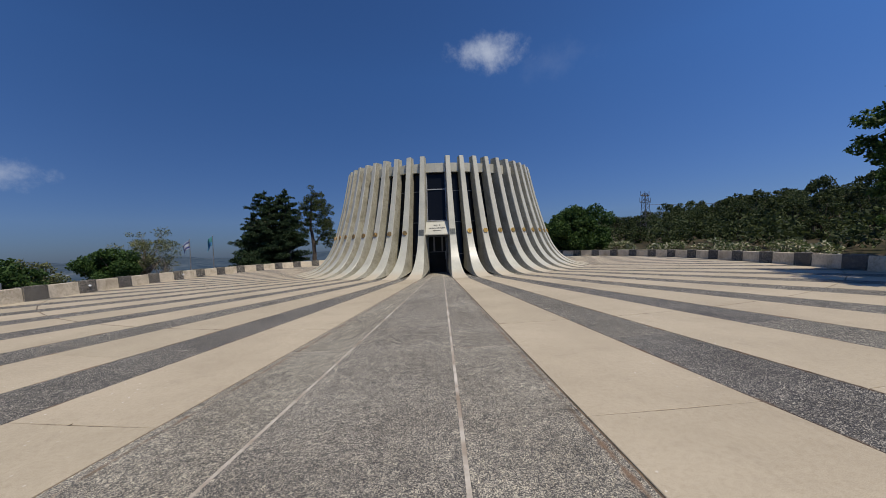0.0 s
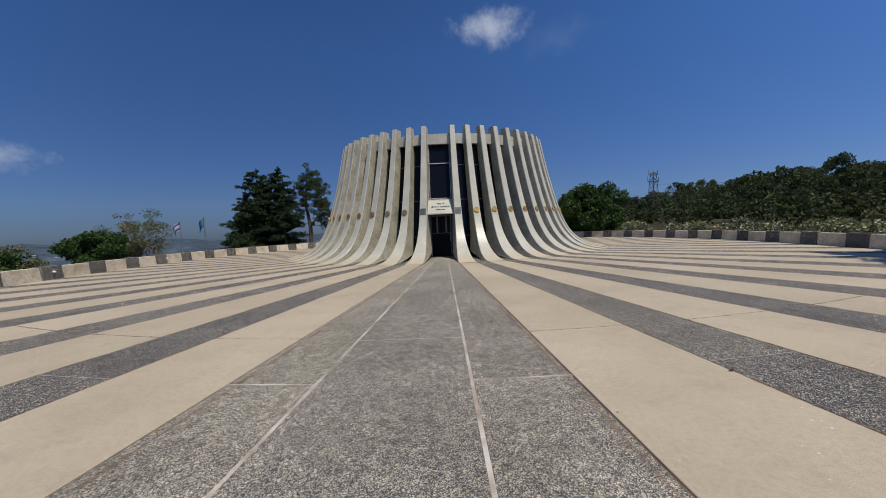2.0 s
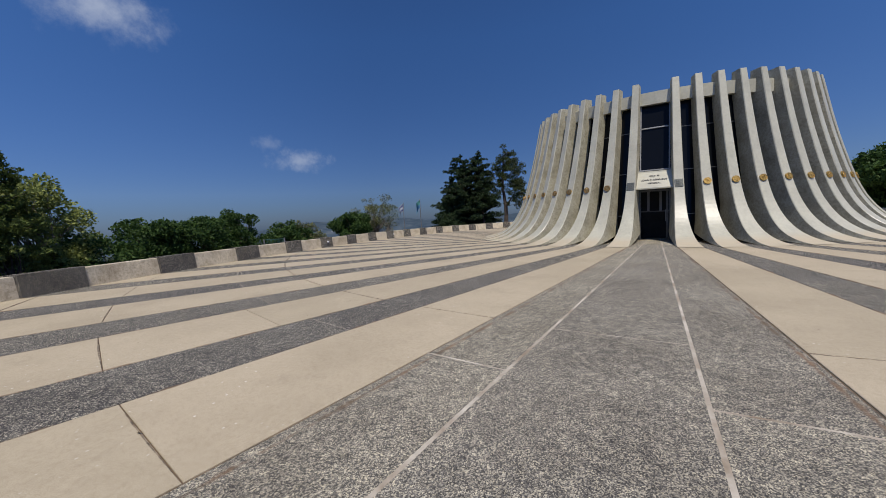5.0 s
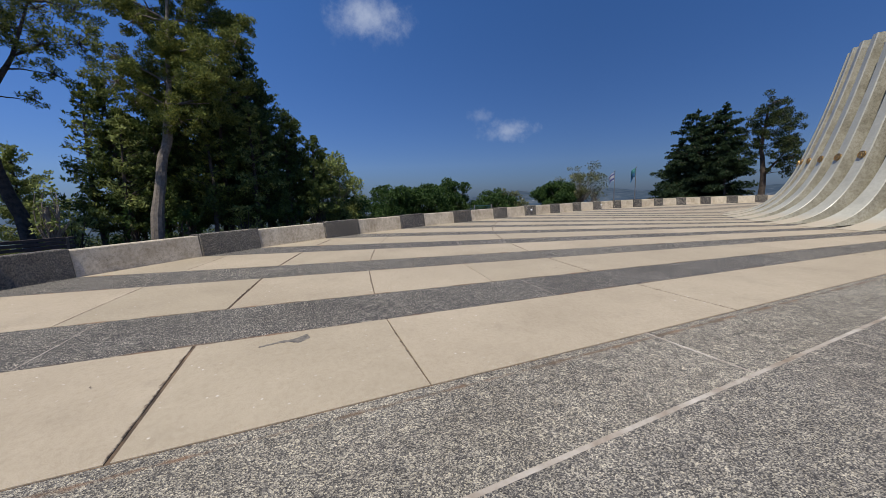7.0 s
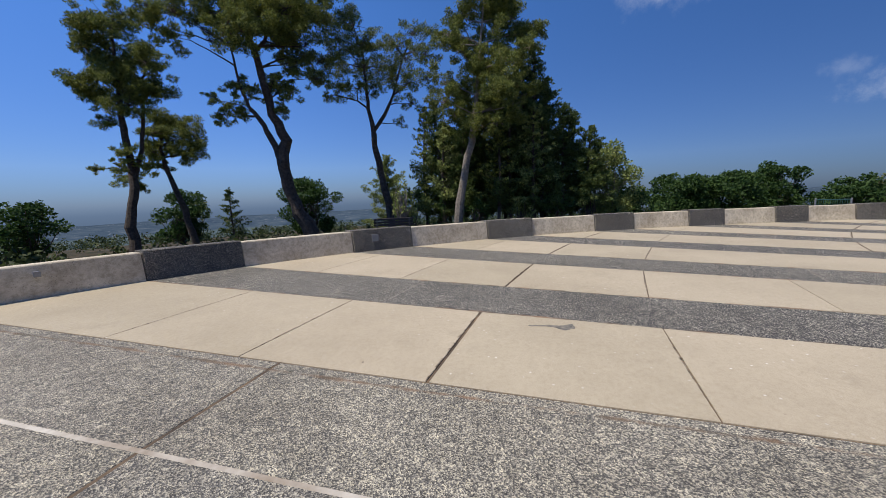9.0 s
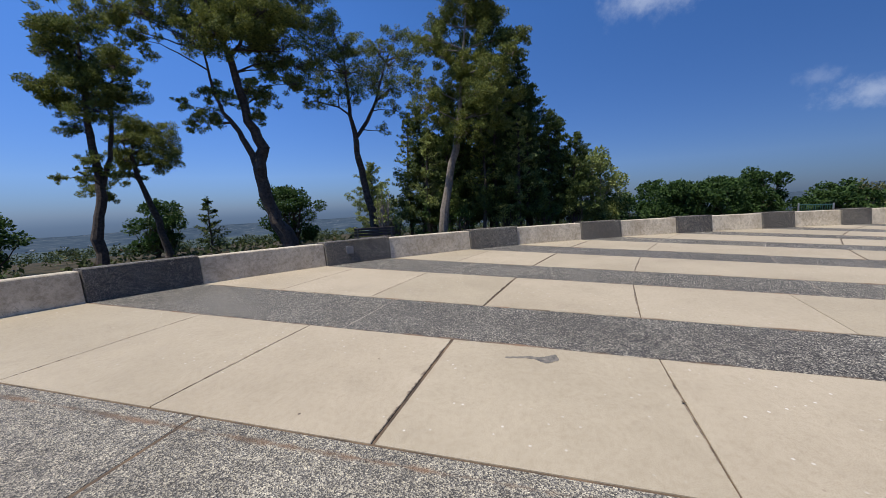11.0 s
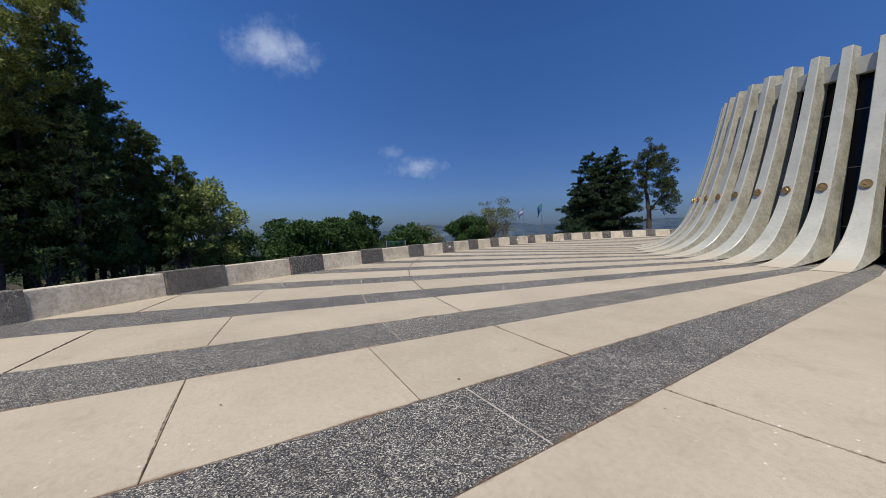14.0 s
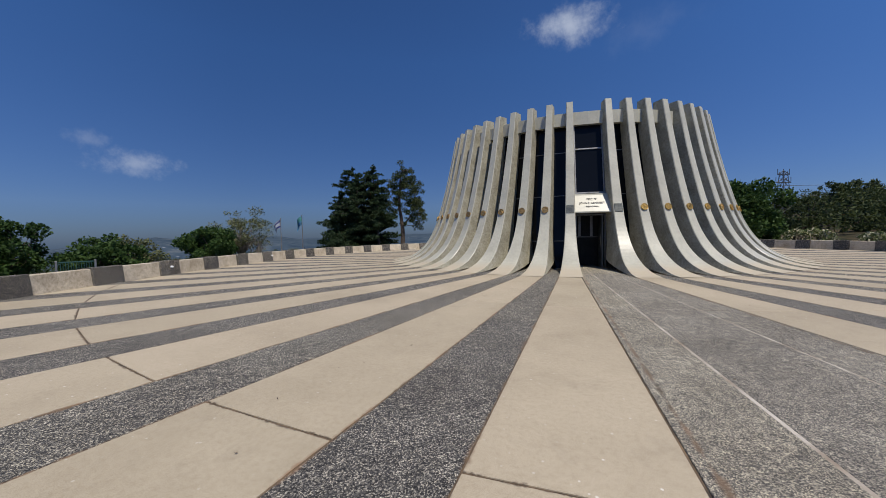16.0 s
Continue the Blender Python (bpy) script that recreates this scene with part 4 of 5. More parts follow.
pine(-18.3, -22.6,
     [(0.07, -0.05, -1.19, 0.24), (0.35, -0.24, 1.09, 0.2), (0.63, -0.43, 2.56, 0.17), (0.91, -0.61, 3.8, 0.14), (1.07, -0.71, 5.18, 0.09)],
     [(0.4, -1.3, 6.9, 0.93), (-0.4, -0.7, 6.8, 1.07), (0.0, 1.0, 5.9, 0.92), (0.2, 0.8, 4.8, 0.8), (0.3, -0.9, 5.5, 1.3), (1.1, -1.3, 4.9, 0.9), (1.1, -1.1, 4.0, 0.65), (1.5, -0.6, 6.0, 0.77), (-0.8, 0.3, 5.5, 0.46)],
     13, "small leaning pine with a cushion-shaped crown")
pine(-8.2, -20.9, [(0, 0, -1.4, 0.34), (0.1, 0, 3, 0.30), (-0.1, 0.1, 8, 0.24), (-0.3, 0, 12, 0.14)],
     [(0.8, -0.5, 13.4, 1.7), (-1.2, 0.4, 13.0, 1.5), (1.6, -1.2, 11.8, 1.2), (2.2, -1, 14.0, 1.6)], 14, "tall pine with a bare dark trunk")
pine(-22.1, -9.7,
     [(-0.2, 0.37, -0.62, 0.27), (-0.01, 0.01, 1.98, 0.22), (0.14, -0.25, 3.77, 0.2), (0.25, -0.43, 4.83, 0.18), (0.25, -0.44, 5.7, 0.17), (0.38, -0.65, 7.07, 0.12), (0.41, -0.7, 8.58, 0.09), (0.45, -0.78, 10.55, 0.05)],
     [(1.6, -1.3, 11.9, 0.87), (1.6, -0.6, 11.5, 0.98), (1.5, -1.9, 11.1, 0.76), (1.2, -0.2, 10.7, 0.87), (1.9, -0.9, 10.1, 0.95), (0.3, -0.0, 10.5, 0.7), (0.5, -2.8, 10.0, 0.71), (-0.0, -1.5, 10.0, 1.11), (-0.7, -0.2, 9.8, 0.96), (2.3, -2.2, 7.5, 0.42), (1.1, -2.0, 8.4, 0.86), (1.2, -0.8, 8.1, 0.66), (1.0, 0.0, 8.2, 0.66), (0.3, 1.5, 10.5, 0.88), (-0.3, 2.4, 11.3, 0.78), (-2.4, 2.5, 12.1, 0.68), (-1.6, 1.3, 10.4, 1.07), (-2.0, 2.4, 10.6, 0.95), (-1.1, 0.3, 9.2, 0.88), (-0.1, 1.9, 8.4, 0.9), (-0.9, 2.9, 8.8, 0.88), (-1.2, 1.7, 7.5, 0.58), (-1.1, 0.9, 6.3, 0.39)],
     15, "pine with a forked trunk and layered airy crown", per=300, forks=[[(0.25, -0.44, 5.7, 0.13), (-0.13, 0.23, 6.73, 0.11), (-0.41, 0.77, 7.93, 0.08), (-0.74, 1.43, 10.29, 0.04)], [(0.38, -0.65, 7.07, 0.07), (0.71, -1.2, 7.56, 0.05), (1.44, -2.27, 7.85, 0.03)]])
pine(-20.7, -4.2,
     [(0.02, -0.05, -0.49, 0.27), (-0.06, 0.19, 1.74, 0.24), (-0.17, 0.56, 3.59, 0.21), (-0.25, 0.85, 4.8, 0.19), (-0.31, 1.1, 6.88, 0.1), (-0.38, 1.36, 9.47, 0.07), (-0.43, 1.58, 11.69, 0.04)],
     [(-0.6, 1.1, 11.9, 1.02), (-1.2, 2.2, 11.8, 1.03), (-0.9, 0.2, 11.3, 0.81), (-1.6, 1.4, 11.1, 1.19), (-1.3, 2.8, 11.0, 1.01), (-1.9, 3.3, 10.4, 0.9), (1.3, 0.0, 9.6, 0.66), (0.3, -0.6, 9.7, 0.55), (-1.3, 0.5, 10.3, 1.03), (-1.0, 2.2, 9.5, 1.05), (-1.9, 4.2, 10.3, 0.57), (0.2, 4.1, 8.8, 0.58), (-0.3, 1.2, 8.6, 1.02), (0.0, 2.6, 8.4, 1.05), (-0.2, 0.2, 9.3, 0.62), (-0.5, 1.2, 7.4, 1.01), (0.6, 2.7, 7.0, 1.0), (-0.0, 3.5, 7.1, 0.8), (-0.3, 4.0, 6.7, 0.51), (-1.2, 0.4, 6.9, 0.87), (-1.2, 1.7, 6.4, 1.09), (0.2, 3.2, 6.0, 0.81), (-0.6, -0.7, 7.8, 0.7), (1.1, -0.3, 6.4, 0.73), (-0.3, -0.2, 6.0, 0.67), (0.6, 1.5, 5.3, 0.75), (0.7, 2.4, 5.2, 0.55), (-1.4, 1.6, 13.3, 1.34), (0.1, 2.7, 12.0, 0.98)],
     16, "tall pine with a pale trunk and dense bright crown", bark=M_BARK_PALE)
# the dark thicket behind them
for k, (x, y, top, r) in enumerate([(-24.5, -3.4, 10.2, 2.1), (-25.6, -1.2, 11.8, 2.0), (-26.4, 0.3, 9.0, 1.8), (-26.3, 1.9, 6.6, 1.6), (-22.8, -6.2, 7.4, 1.9), (-24.8, -5.0, 8.6, 2.0), (-23.4, -1.6, 7.8, 2.0), (-22.6, -4.4, 5.6, 1.6), (-25.2, 3.0, 5.4, 1.5), (-24.0, 0.2, 6.6, 1.7), (-25.2, -0.4, 10.8, 1.8), (-24.9, -2.2, 9.0, 2.0), (-23.8, -3.6, 7.2, 1.9), (-25.4, 1.4, 7.0, 1.7), (-23.6, -5.6, 6.0, 1.8)]):
    conifer("cypress_tree", x, y, top, r, 30 + k, "dark dense cypress in the thicket behind the parapet", M_CYP, 0.17, 250, 1.0, 0.55, None, 0.5, 1.15, 0.6)
round_tree("young_pine", -27.6, 4.2, 4.6, 2.3, 41, "light green young tree at the edge of the thicket", M_YELLOW, 0.16, 190, 0.3, 0.9, 34, M_BARK_PALE)
conifer("young_pine", -27.7, -12.4, 4.9, 2.4, 42, "bright green young pine beside the bench", M_YELLOW, 0.16, 330, 0.2, 0.7, None, 0.5, 1.2, 0.7)
round_tree("sapling", -17.0, -6.1, 2.5, 0.8, 40, "thin light green sapling beside the bench", M_YELLOW, 0.12, 60, 1.4, 0.9, 12, M_BARK_PALE)
for k, (x, y) in enumerate([(-21.9, -5.4), (-22.2, -2.2), (-23.0, -0.2), (-22.6, -6.9)]):
    conifer("slim_pine", x, y, 5.6 + 0.5 * k, 1.4, 140 + k, "slim young pine with a bare lower trunk", M_PINE if k % 2 else M_YELLOW, 0.18, 80, 2.2, 0.6, None, 0.6, 0.8)
for k, (x, y, h, r) in enumerate([(-21.2, -7.4, 1.5, 1.0), (-21.4, -3.3, 1.2, 1.0), (-22.4, -1.0, 1.4, 1.1), (-23.6, 1.2, 1.5, 1.1), (-24.6, 3.0, 1.4, 1.1), (-22.0, -5.6, 1.7, 1.0)]):
    round_tree("bush", x, y, h, r, 160 + k, "green undergrowth bush at the foot of the thicket", M_BROAD if k % 2 else M_YELLOW, 0.13, 110, 0.0, 0.85, 16, None, "bush", 0.4, "undergrowth bushes")
round_tree("bush", -27.6, 5.6, 1.6, 1.9, 43, "green bush behind the parapet", M_BROAD, 0.16, 110, 0.0, 0.8, 22, None, "bush")
round_tree("bush", -29.6, 7.4, 1.0, 1.7, 44, "low green bush behind the parapet", M_BROAD, 0.16, 100, 0.0, 0.8, 18, None, "bush")
# bushes and trees along the western edge
round_tree("oak_tree", -27.2, -19.9, 3.7, 2.6, 45, "rounded evergreen oak below the terrace", M_BROAD, 0.18, 140, 0.2, 0.85, 30)
round_tree("oak_tree", -20.4, -26.9, 2.6, 2.1, 46, "spreading evergreen below the terrace", M_BROAD, 0.18, 100, 0.2, 0.8, 28)
conifer("young_cypress", -23.8, -25.5, 2.7, 1.4, 47, "dark young conifer below the terrace", M_CYP, 0.2, 90, 0.2, 0.9)
round_tree("oak_tree", -21.6, -27.0, 2.2, 1.3, 48, "light green sapling below the terrace", M_YELLOW, 0.16, 90, 0.2, 0.9, 18)
round_tree("oak_tree", -10.6, -24.6, 1.9, 1.9, 49, "dark rounded bush below the terrace", M_BROAD, 0.18, 100, 0.0, 0.85, 24)
round_tree("oak_tree", -32.6, 10.2, 2.6, 3.0, 50, "broad dark green tree showing over the parapet", M_BROAD, 0.2, 105, 0.0, 0.8, 34)
round_tree("oak_tree", -33.2, 13.6, 2.5, 2.3, 51, "mid-green tree showing over the parapet", M_BROAD, 0.2, 100, 0.0, 0.8, 28)
round_tree("young_pine", -34.0, 16.2, 3.1, 1.9, 52, "yellow-green pine showing over the parapet", M_BROAD, 0.18, 150, 0.0, 0.8, 36)
round_tree("oak_tree", -32.0, 19.6, 1.9, 2.3, 53, "rounded dark bush showing over the parapet", M_BROAD, 0.2, 100, 0.0, 0.8, 26)
round_tree("oak_tree", -33.4, 22.4, 1.8, 1.8, 54, "olive green bush showing over the parapet", M_OLIVE, 0.18, 80, 0.0, 0.8, 22)
round_tree("oak_tree", -40.4, 33.4, 2.7, 3.0, 55, "dark rounded evergreen beyond the parapet", M_BROAD, 0.24, 100, 0.0, 0.8, 30)
round_tree("almond_tree", -41.4, 38.6, 5.5, 3.4, 56, "pale thinly leaved spreading tree", M_OLIVE, 0.18, 42, 1.4, 0.7, 26, M_BARK_PALE, "tree", 0.2)
round_tree("almond_tree", -39.6, 39.4, 3.4, 2.0, 57, "pale half-bare shrub beside the spreading tree", M_OLIVE, 0.16, 20, 0.4, 0.8, 14, M_BARK_PALE, "tree", 0.2)
for k, (dx, dy, top, r) in enumerate([(-0.6, 0.0, 8.8, 3.7), (-2.4, 0.6, 6.6, 2.4), (1.4, 0.8, 9.0, 3.2), (2.6, -0.3, 6.4, 2.4), (0.4, -0.6, 7.6, 3.4), (-1.4, -0.4, 5.2, 3.4)]):
    conifer("cedar_tree", -24.6 + dx, 38.2 + dy, top, r, 60 + k, "dark layered cedar in a tight group", M_CEDAR, 0.27, 150, 0.1, 0.5, None, 0.35, 0.95, 0.05)
pine(-20.6, 40.4, [(0, 0, -0.8, 0.26), (0.1, 0, 2.4, 0.2), (-0.2, 0, 4.5, 0.15), (0, 0, 8.2, 0.06)],
     [(0.3, 0, 8.4, 0.9), (-0.6, 0.2, 7.5, 0.9), (1.0, 0, 7.4, 1.0), (-1.1, 0, 6.3, 0.9), (1.4, 0, 6.2, 1.0), (0.2, 0.5, 6.6, 1.0), (2.0, 0, 5.0, 1.0), (-0.3, 0, 5.2, 0.9), (-1.3, 0, 4.9, 0.8), (1.1, 0.4, 4.6, 1.0), (0.9, 0.2, 3.4, 0.8), (2.2, 0, 3.6, 0.8), (-1.0, 0, 3.9, 0.7), (1.7, 0.2, 2.6, 0.6)], 64, "open dark pine beside the dark cedars", M_WOODS, 0.2, 260, forks=[[(0.1, 0, 2.4, 0.12), (1.0, 0, 3.4, 0.08), (1.8, 0, 4.6, 0.04)]])
round_tree("oak_tree", 10.8, 43.2, 5.4, 3.6, 65, "broad green tree behind the drum", M_BROAD, 0.26, 95, 0.2, 0.85, 44)
round_tree("oak_tree", 8.2, 44.6, 4.4, 2.6, 66, "broad green tree behind the drum", M_BROAD, 0.26, 90, 0.2, 0.85, 30)
# shrubs on the eastern verge
for k in range(11):
    deg = 66 + 5.4 * k
    p = polar(deg, wall_r(deg) + 2.2 + (k % 3) * 0.7)
    round_tree("flowering_shrub", p.x, p.y, 1.0 + 0.25 * ((k * 7) % 4) / 2, 1.25, 70 + k, "pale flowering shrub along the parapet", M_SHRUB, 0.17, 80, 0.0, 0.8, 14, None, "shrub", 0.4, "shrubs along the east parapet")
# overhanging tree at the terrace's eastern side
pine(16.4, 13.0, [(0, 0, -0.6, 0.26), (-0.2, 0.2, 2.2, 0.2), (-0.4, 0.4, 4.5, 0.14), (-0.3, 0.4, 7.0, 0.06)],
     [(-1.6, 1.6, 4.6, 0.9), (-1.9, 1.3, 5.6, 0.8), (-0.4, -0.5, 5.6, 1.3), (0.6, 0.8, 5.0, 1.3), (-0.9, 2.2, 3.4, 0.9), (0.4, 1.6, 3.0, 1.2), (0.8, -0.8, 4.4, 1.3), (-0.6, -1.0, 3.8, 1.2), (-0.2, 0.2, 6.6, 1.3), (-0.9, 0.9, 6.4, 0.9), (0.9, 0.6, 2.4, 1.2), (-0.2, 1.4, 2.2, 1.0), (0.2, 0.0, 7.8, 1.1), (-1.4, -0.6, 4.9, 1.0), (0.6, 2.6, 2.6, 1.1), (1.2, 3.4, 2.0, 1.2), (-1.9, -2.4, 5.8, 1.2), (-2.2, -1.6, 6.4, 1.1), (-1.4, -3.2, 5.4, 1.2), (-2.8, -2.6, 5.2, 1.0), (-1.5, 1.7, 5.2, 1.0)], 82, "leafy tree overhanging the east parapet", M_BROAD, 0.17, 260, aspect=0.55)

# wood on the eastern slope: three kinds of far pine, repeated
wood = []
for k in range(4):
    t = round_tree("slope_pine", 60 + 12 * k, 60, ground_z(60 + 12 * k, 60) + 4.0 + 0.6 * k, 2.2, 90 + k, "dark pine on the wooded slope", M_WOODS, 0.28, 60, 0.0, 0.9, 13, None, "tree", 0.35, "pines on the east slope")
    wood.append(t)
rnd = random.Random(5)
count = 0
while count < 285:
    az, d = rnd.uniform(14, 115), 16 + 150 * rnd.random() ** 1.3
    x, y = CX + (18.5 + d) * math.sin(radians(az)), CY + (18.5 + d) * math.cos(radians(az))
    if math.hypot(x - 11, y - 43) < 9 or (abs(az - 30) < 5 and d < 86) or (az < 72 and d < 13):
        continue
    t = copy_thing(wood[count % 4], pose(x, y, ground_z(x, y) - 0.5, 0, 0, rnd.uniform(0, 360)))
    s = rnd.uniform(0.75, 1.25) * (0.6 + 0.75 * min(1.0, d / 90))
    t.scale = (s, s, s * rnd.uniform(0.9, 1.15))
    count += 1


# the rest of the wood, too far off to count
rng_w = np.random.default_rng(77)
clumps = []
for k in range(950):
    az, d = rng_w.uniform(10, 118), 7 + 275 * rng_w.random() ** 1.6
    x, y = CX + (18.5 + d) * math.sin(radians(az)), CY + (18.5 + d) * math.cos(radians(az))
    if math.hypot(x - 11, y - 43) < 8 or (abs(az - 30) < 4.5 and d < 86) or (az < 72 and d < 6):
        continue
    h = rng_w.uniform(1.4, 5.6) * (0.45 + 0.75 * min(1.0, d / 90))
    z = ground_z(x, y)
    for j in range(4):
        q = h * rng_w.uniform(0.2, 0.34)
        clumps.append(((x + rng_w.normal() * q * 0.7, y + rng_w.normal() * q * 0.7, z + h * (0.3 + 0.18 * j)), (q, q, q * 0.8)))
me = leaves_mesh("far_wood", clumps, 24, 0.34, rng_w, 0.45, 0.0, 0.45)
me.materials.append(M_WOODS)
tagged(new("far_wood", me), "dark pine wood covering the far slope", "woods", kind="stuff")


# scrub on the slopes west and south of the terrace
clumps = []
for k in range(1500):
    az, d = rng_w.uniform(165, 352), 6 + 110 * rng_w.random() ** 1.8
    deg = 180 - AXIS - az
    p = polar(deg, wall_r(deg) + d)
    h = rng_w.uniform(0.3, 0.9) + 0.018 * d
    z = ground_z(p.x, p.y)
    for j in range(3):
        q = h * rng_w.uniform(0.28, 0.5)
        clumps.append(((p.x + rng_w.normal() * q, p.y + rng_w.normal() * q, z + h * (0.2 + 0.22 * j)), (q, q, q * 0.7)))
me = leaves_mesh("hillside_scrub", clumps, 20, 0.26, rng_w, 0.5, 0.0, 0.45)
me.materials.append(M_WOODS)
tagged(new("hillside_scrub", me), "low dark green scrub covering the hillside below the terrace", "scrub", kind="stuff")


# ---- bench, flags, pylon, small things ----
def bench(x, y, rz):
    z = -0.42
    b = tagged(holder("park_bench", (x, y, z), rz), "dark slatted wooden bench beyond the parapet", "bench")
    for s in (-0.75, 0.75):
        bm = bmesh.new()
        box(bm, (0.07, 0.5, 0.05), pose(s, 0, 0.42), 0.005)
        box(bm, (0.07, 0.07, 0.92), pose(s, -0.2, -0.04), 0.005)
        box(bm, (0.07, 0.07, 1.4), pose(s, 0.2, 0.22, -8), 0.005)
        box(bm, (0.07, 0.5, 0.05), pose(s, 0, 0.68), 0.005)
        part("leg", bm, M_FRAME, b)
    for k in range(4):
        part("seat_slat", box(bmesh.new(), (1.8, 0.09, 0.035), pose(0, -0.2 + 0.115 * k, 0.46), 0.005), M_WOOD, b)
    for k in range(3):
        part("back_slat", box(bmesh.new(), (1.8, 0.035, 0.10), pose(0, 0.26 + 0.02 * k, 0.62 + 0.13 * k, -8), 0.005), M_WOOD, b)
    return b


bench(-15.8, -6.0, -58)


def flag(x, y, top, wave, label, cloth, bands):
    z = ground_z(x, y)
    f = tagged(holder("flagpole", (x, y, z)), label, "flag")
    bm = bmesh.new()
    cyl(bm, 0.07, 0.035, top - z, None, 10)
    bmesh.ops.create_uvsphere(bm, u_segments=8, v_segments=6, radius=0.07, matrix=pose(0, 0, top - z))
    part("pole", bm, M_STEEL, f)

    def sheet(u0, u1, v0, v1, lift):
        bm = bmesh.new()
        g = [[None] * 9 for _ in range(13)]
        for i in range(13):
            for j in range(9):
                u, v = u0 + (u1 - u0) * i / 12, v0 + (v1 - v0) * j / 8
                off = 0.14 * math.sin(5 * u + 2 * v + wave) * (0.3 + u)
                g[i][j] = bm.verts.new((-0.05 - 0.75 * u, off + lift, top - z - 0.1 - 1.0 * v - 0.75 * u * u))
        for i in range(12):
            for j in range(8):
                bm.faces.new((g[i][j], g[i + 1][j], g[i + 1][j + 1], g[i][j + 1]))
        bmesh.ops.solidify(bm, geom=bm.faces[:], thickness=0.006)
        return bm
    c = part("cloth", sheet(0, 1, 0, 1, 0), cloth, f)
    for v0, v1, mat in bands:
        for lift in (-0.012, 0.012):
            part("stripe", sheet(0, 1, v0, v1, lift), mat, c)
    return f


flag(-34.2, 37.5, 3.6, 0.4, "white flag with blue stripes on a steel pole", M_WHITE, [(0.12, 0.3, M_BLUE), (0.7, 0.88, M_BLUE)])
flag(-32.1, 38.5, 3.9, 2.1, "green and light blue flag on a steel pole", M_GREEN, [(0.55, 0.95, M_SKYBLUE)])


def pylon(x, y, top):
    z = ground_z(x, y)
    h = top - z
    p = tagged(holder("power_pylon", (x, y, z), 20), "grey steel lattice power pylon on the slope", "pylon")

    def bar(bm, a, b2, r=0.09):
        a, b2 = Vector(a), Vector(b2)
        tube(bm, [a, b2], [r, r], 5)
    bm = bmesh.new()
    w = lambda t: 1.25 * (1 - t) + 0.5 * t
    n = 9
    for s, q in ((1, 1), (1, -1), (-1, 1), (-1, -1)):
        bar(bm, (s * w(0), q * w(0), 0), (s * w(1), q * w(1), h), 0.08)
    part("mast", bm, M_FRAME, p)
    bm = bmesh.new()
    for k in range(n):
        t0, t1 = k / n, (k + 1) / n
        for f in range(4):
            c = [(1, 1), (1, -1), (-1, -1), (-1, 1)]
            (s0, q0), (s1, q1) = c[f], c[(f + 1) % 4]
            bar(bm, (s0 * w(t0), q0 * w(t0), h * t0), (s1 * w(t1), q1 * w(t1), h * t1), 0.04)
            bar(bm, (s1 * w(t0), q1 * w(t0), h * t0), (s0 * w(t1), q0 * w(t1), h * t1), 0.04)
    part("bracing", bm, M_FRAME, p)
    for zz, l in ((h - 0.6, 1.5), (h - 2.6, 1.9)):
        bm = bmesh.new()
        bar(bm, (-l, 0, zz), (l, 0, zz), 0.12)
        bar(bm, (-l, 0, zz), (0, 0, zz + 0.9), 0.08)
        bar(bm, (l, 0, zz), (0, 0, zz + 0.9), 0.08)
        for s in (-l, 0, l):
            bar(bm, (s, 0, zz + 1.3), (s, 0, zz), 0.07)
        part("cross_arm", bm, M_FRAME, p)
    return p


pylon(47.6, 116.7, 15.2)
for k, (dz, off) in enumerate(((-1.2, 0), (-3.6, 1.5))):
    bm = bmesh.new()
    pts = [Vector((47.6 + 150 * t, 116.7 - 62 * t + off, 13.0 + dz + 12 * t - 26 * t * (1 - t))) for t in [i / 14 for i in range(15)]]
    tube(bm, pts, [0.05] * 15, 5)
    tagged(part("power_cable", bm, M_FRAME), "thin sagging power cable from the pylon", "cable")

# plaque and fittings on the parapet, patch and leaves on the paving
bm = bmesh.new()
shape = [(0, 0.02), (0.12, 0.045), (0.23, 0.075), (0.33, 0.06), (0.39, 0.10), (0.47, 0.15), (0.50, 0.03), (0.44, -0.03), (0.37, -0.06), (0.30, 0.0), (0.2, 0.02), (0, -0.012)]
rnd = random.Random(3)
rag = []
for (xa, ya), (xb, yb) in zip(shape, shape[1:] + shape[:1]):
    for q in range(5):
        j = 0.007 if q else 0.002
        rag.append((xa + (xb - xa) * q / 5 + rnd.uniform(-j, j), ya + (yb - ya) * q / 5 + rnd.uniform(-j, j)))
shape = rag
top_v = [bm.verts.new((x, y, 0.0035)) for x, y in shape]
bot_v = [bm.verts.new((x, y, -0.01)) for x, y in shape]
bm.faces.new(top_v)
for i in range(len(shape)):
    j = (i + 1) % len(shape)
    bm.faces.new((top_v[i], bot_v[i], bot_v[j], top_v[j]))
bmesh.ops.recalc_face_normals(bm, faces=bm.faces)
patch = tagged(part("mortar_patch", bm, M_STAIN), "grey smear of mortar on a beige slab", "stain")
patch.matrix_world = pose(-4.48, 1.5, 0.0, 0, 0, 92)


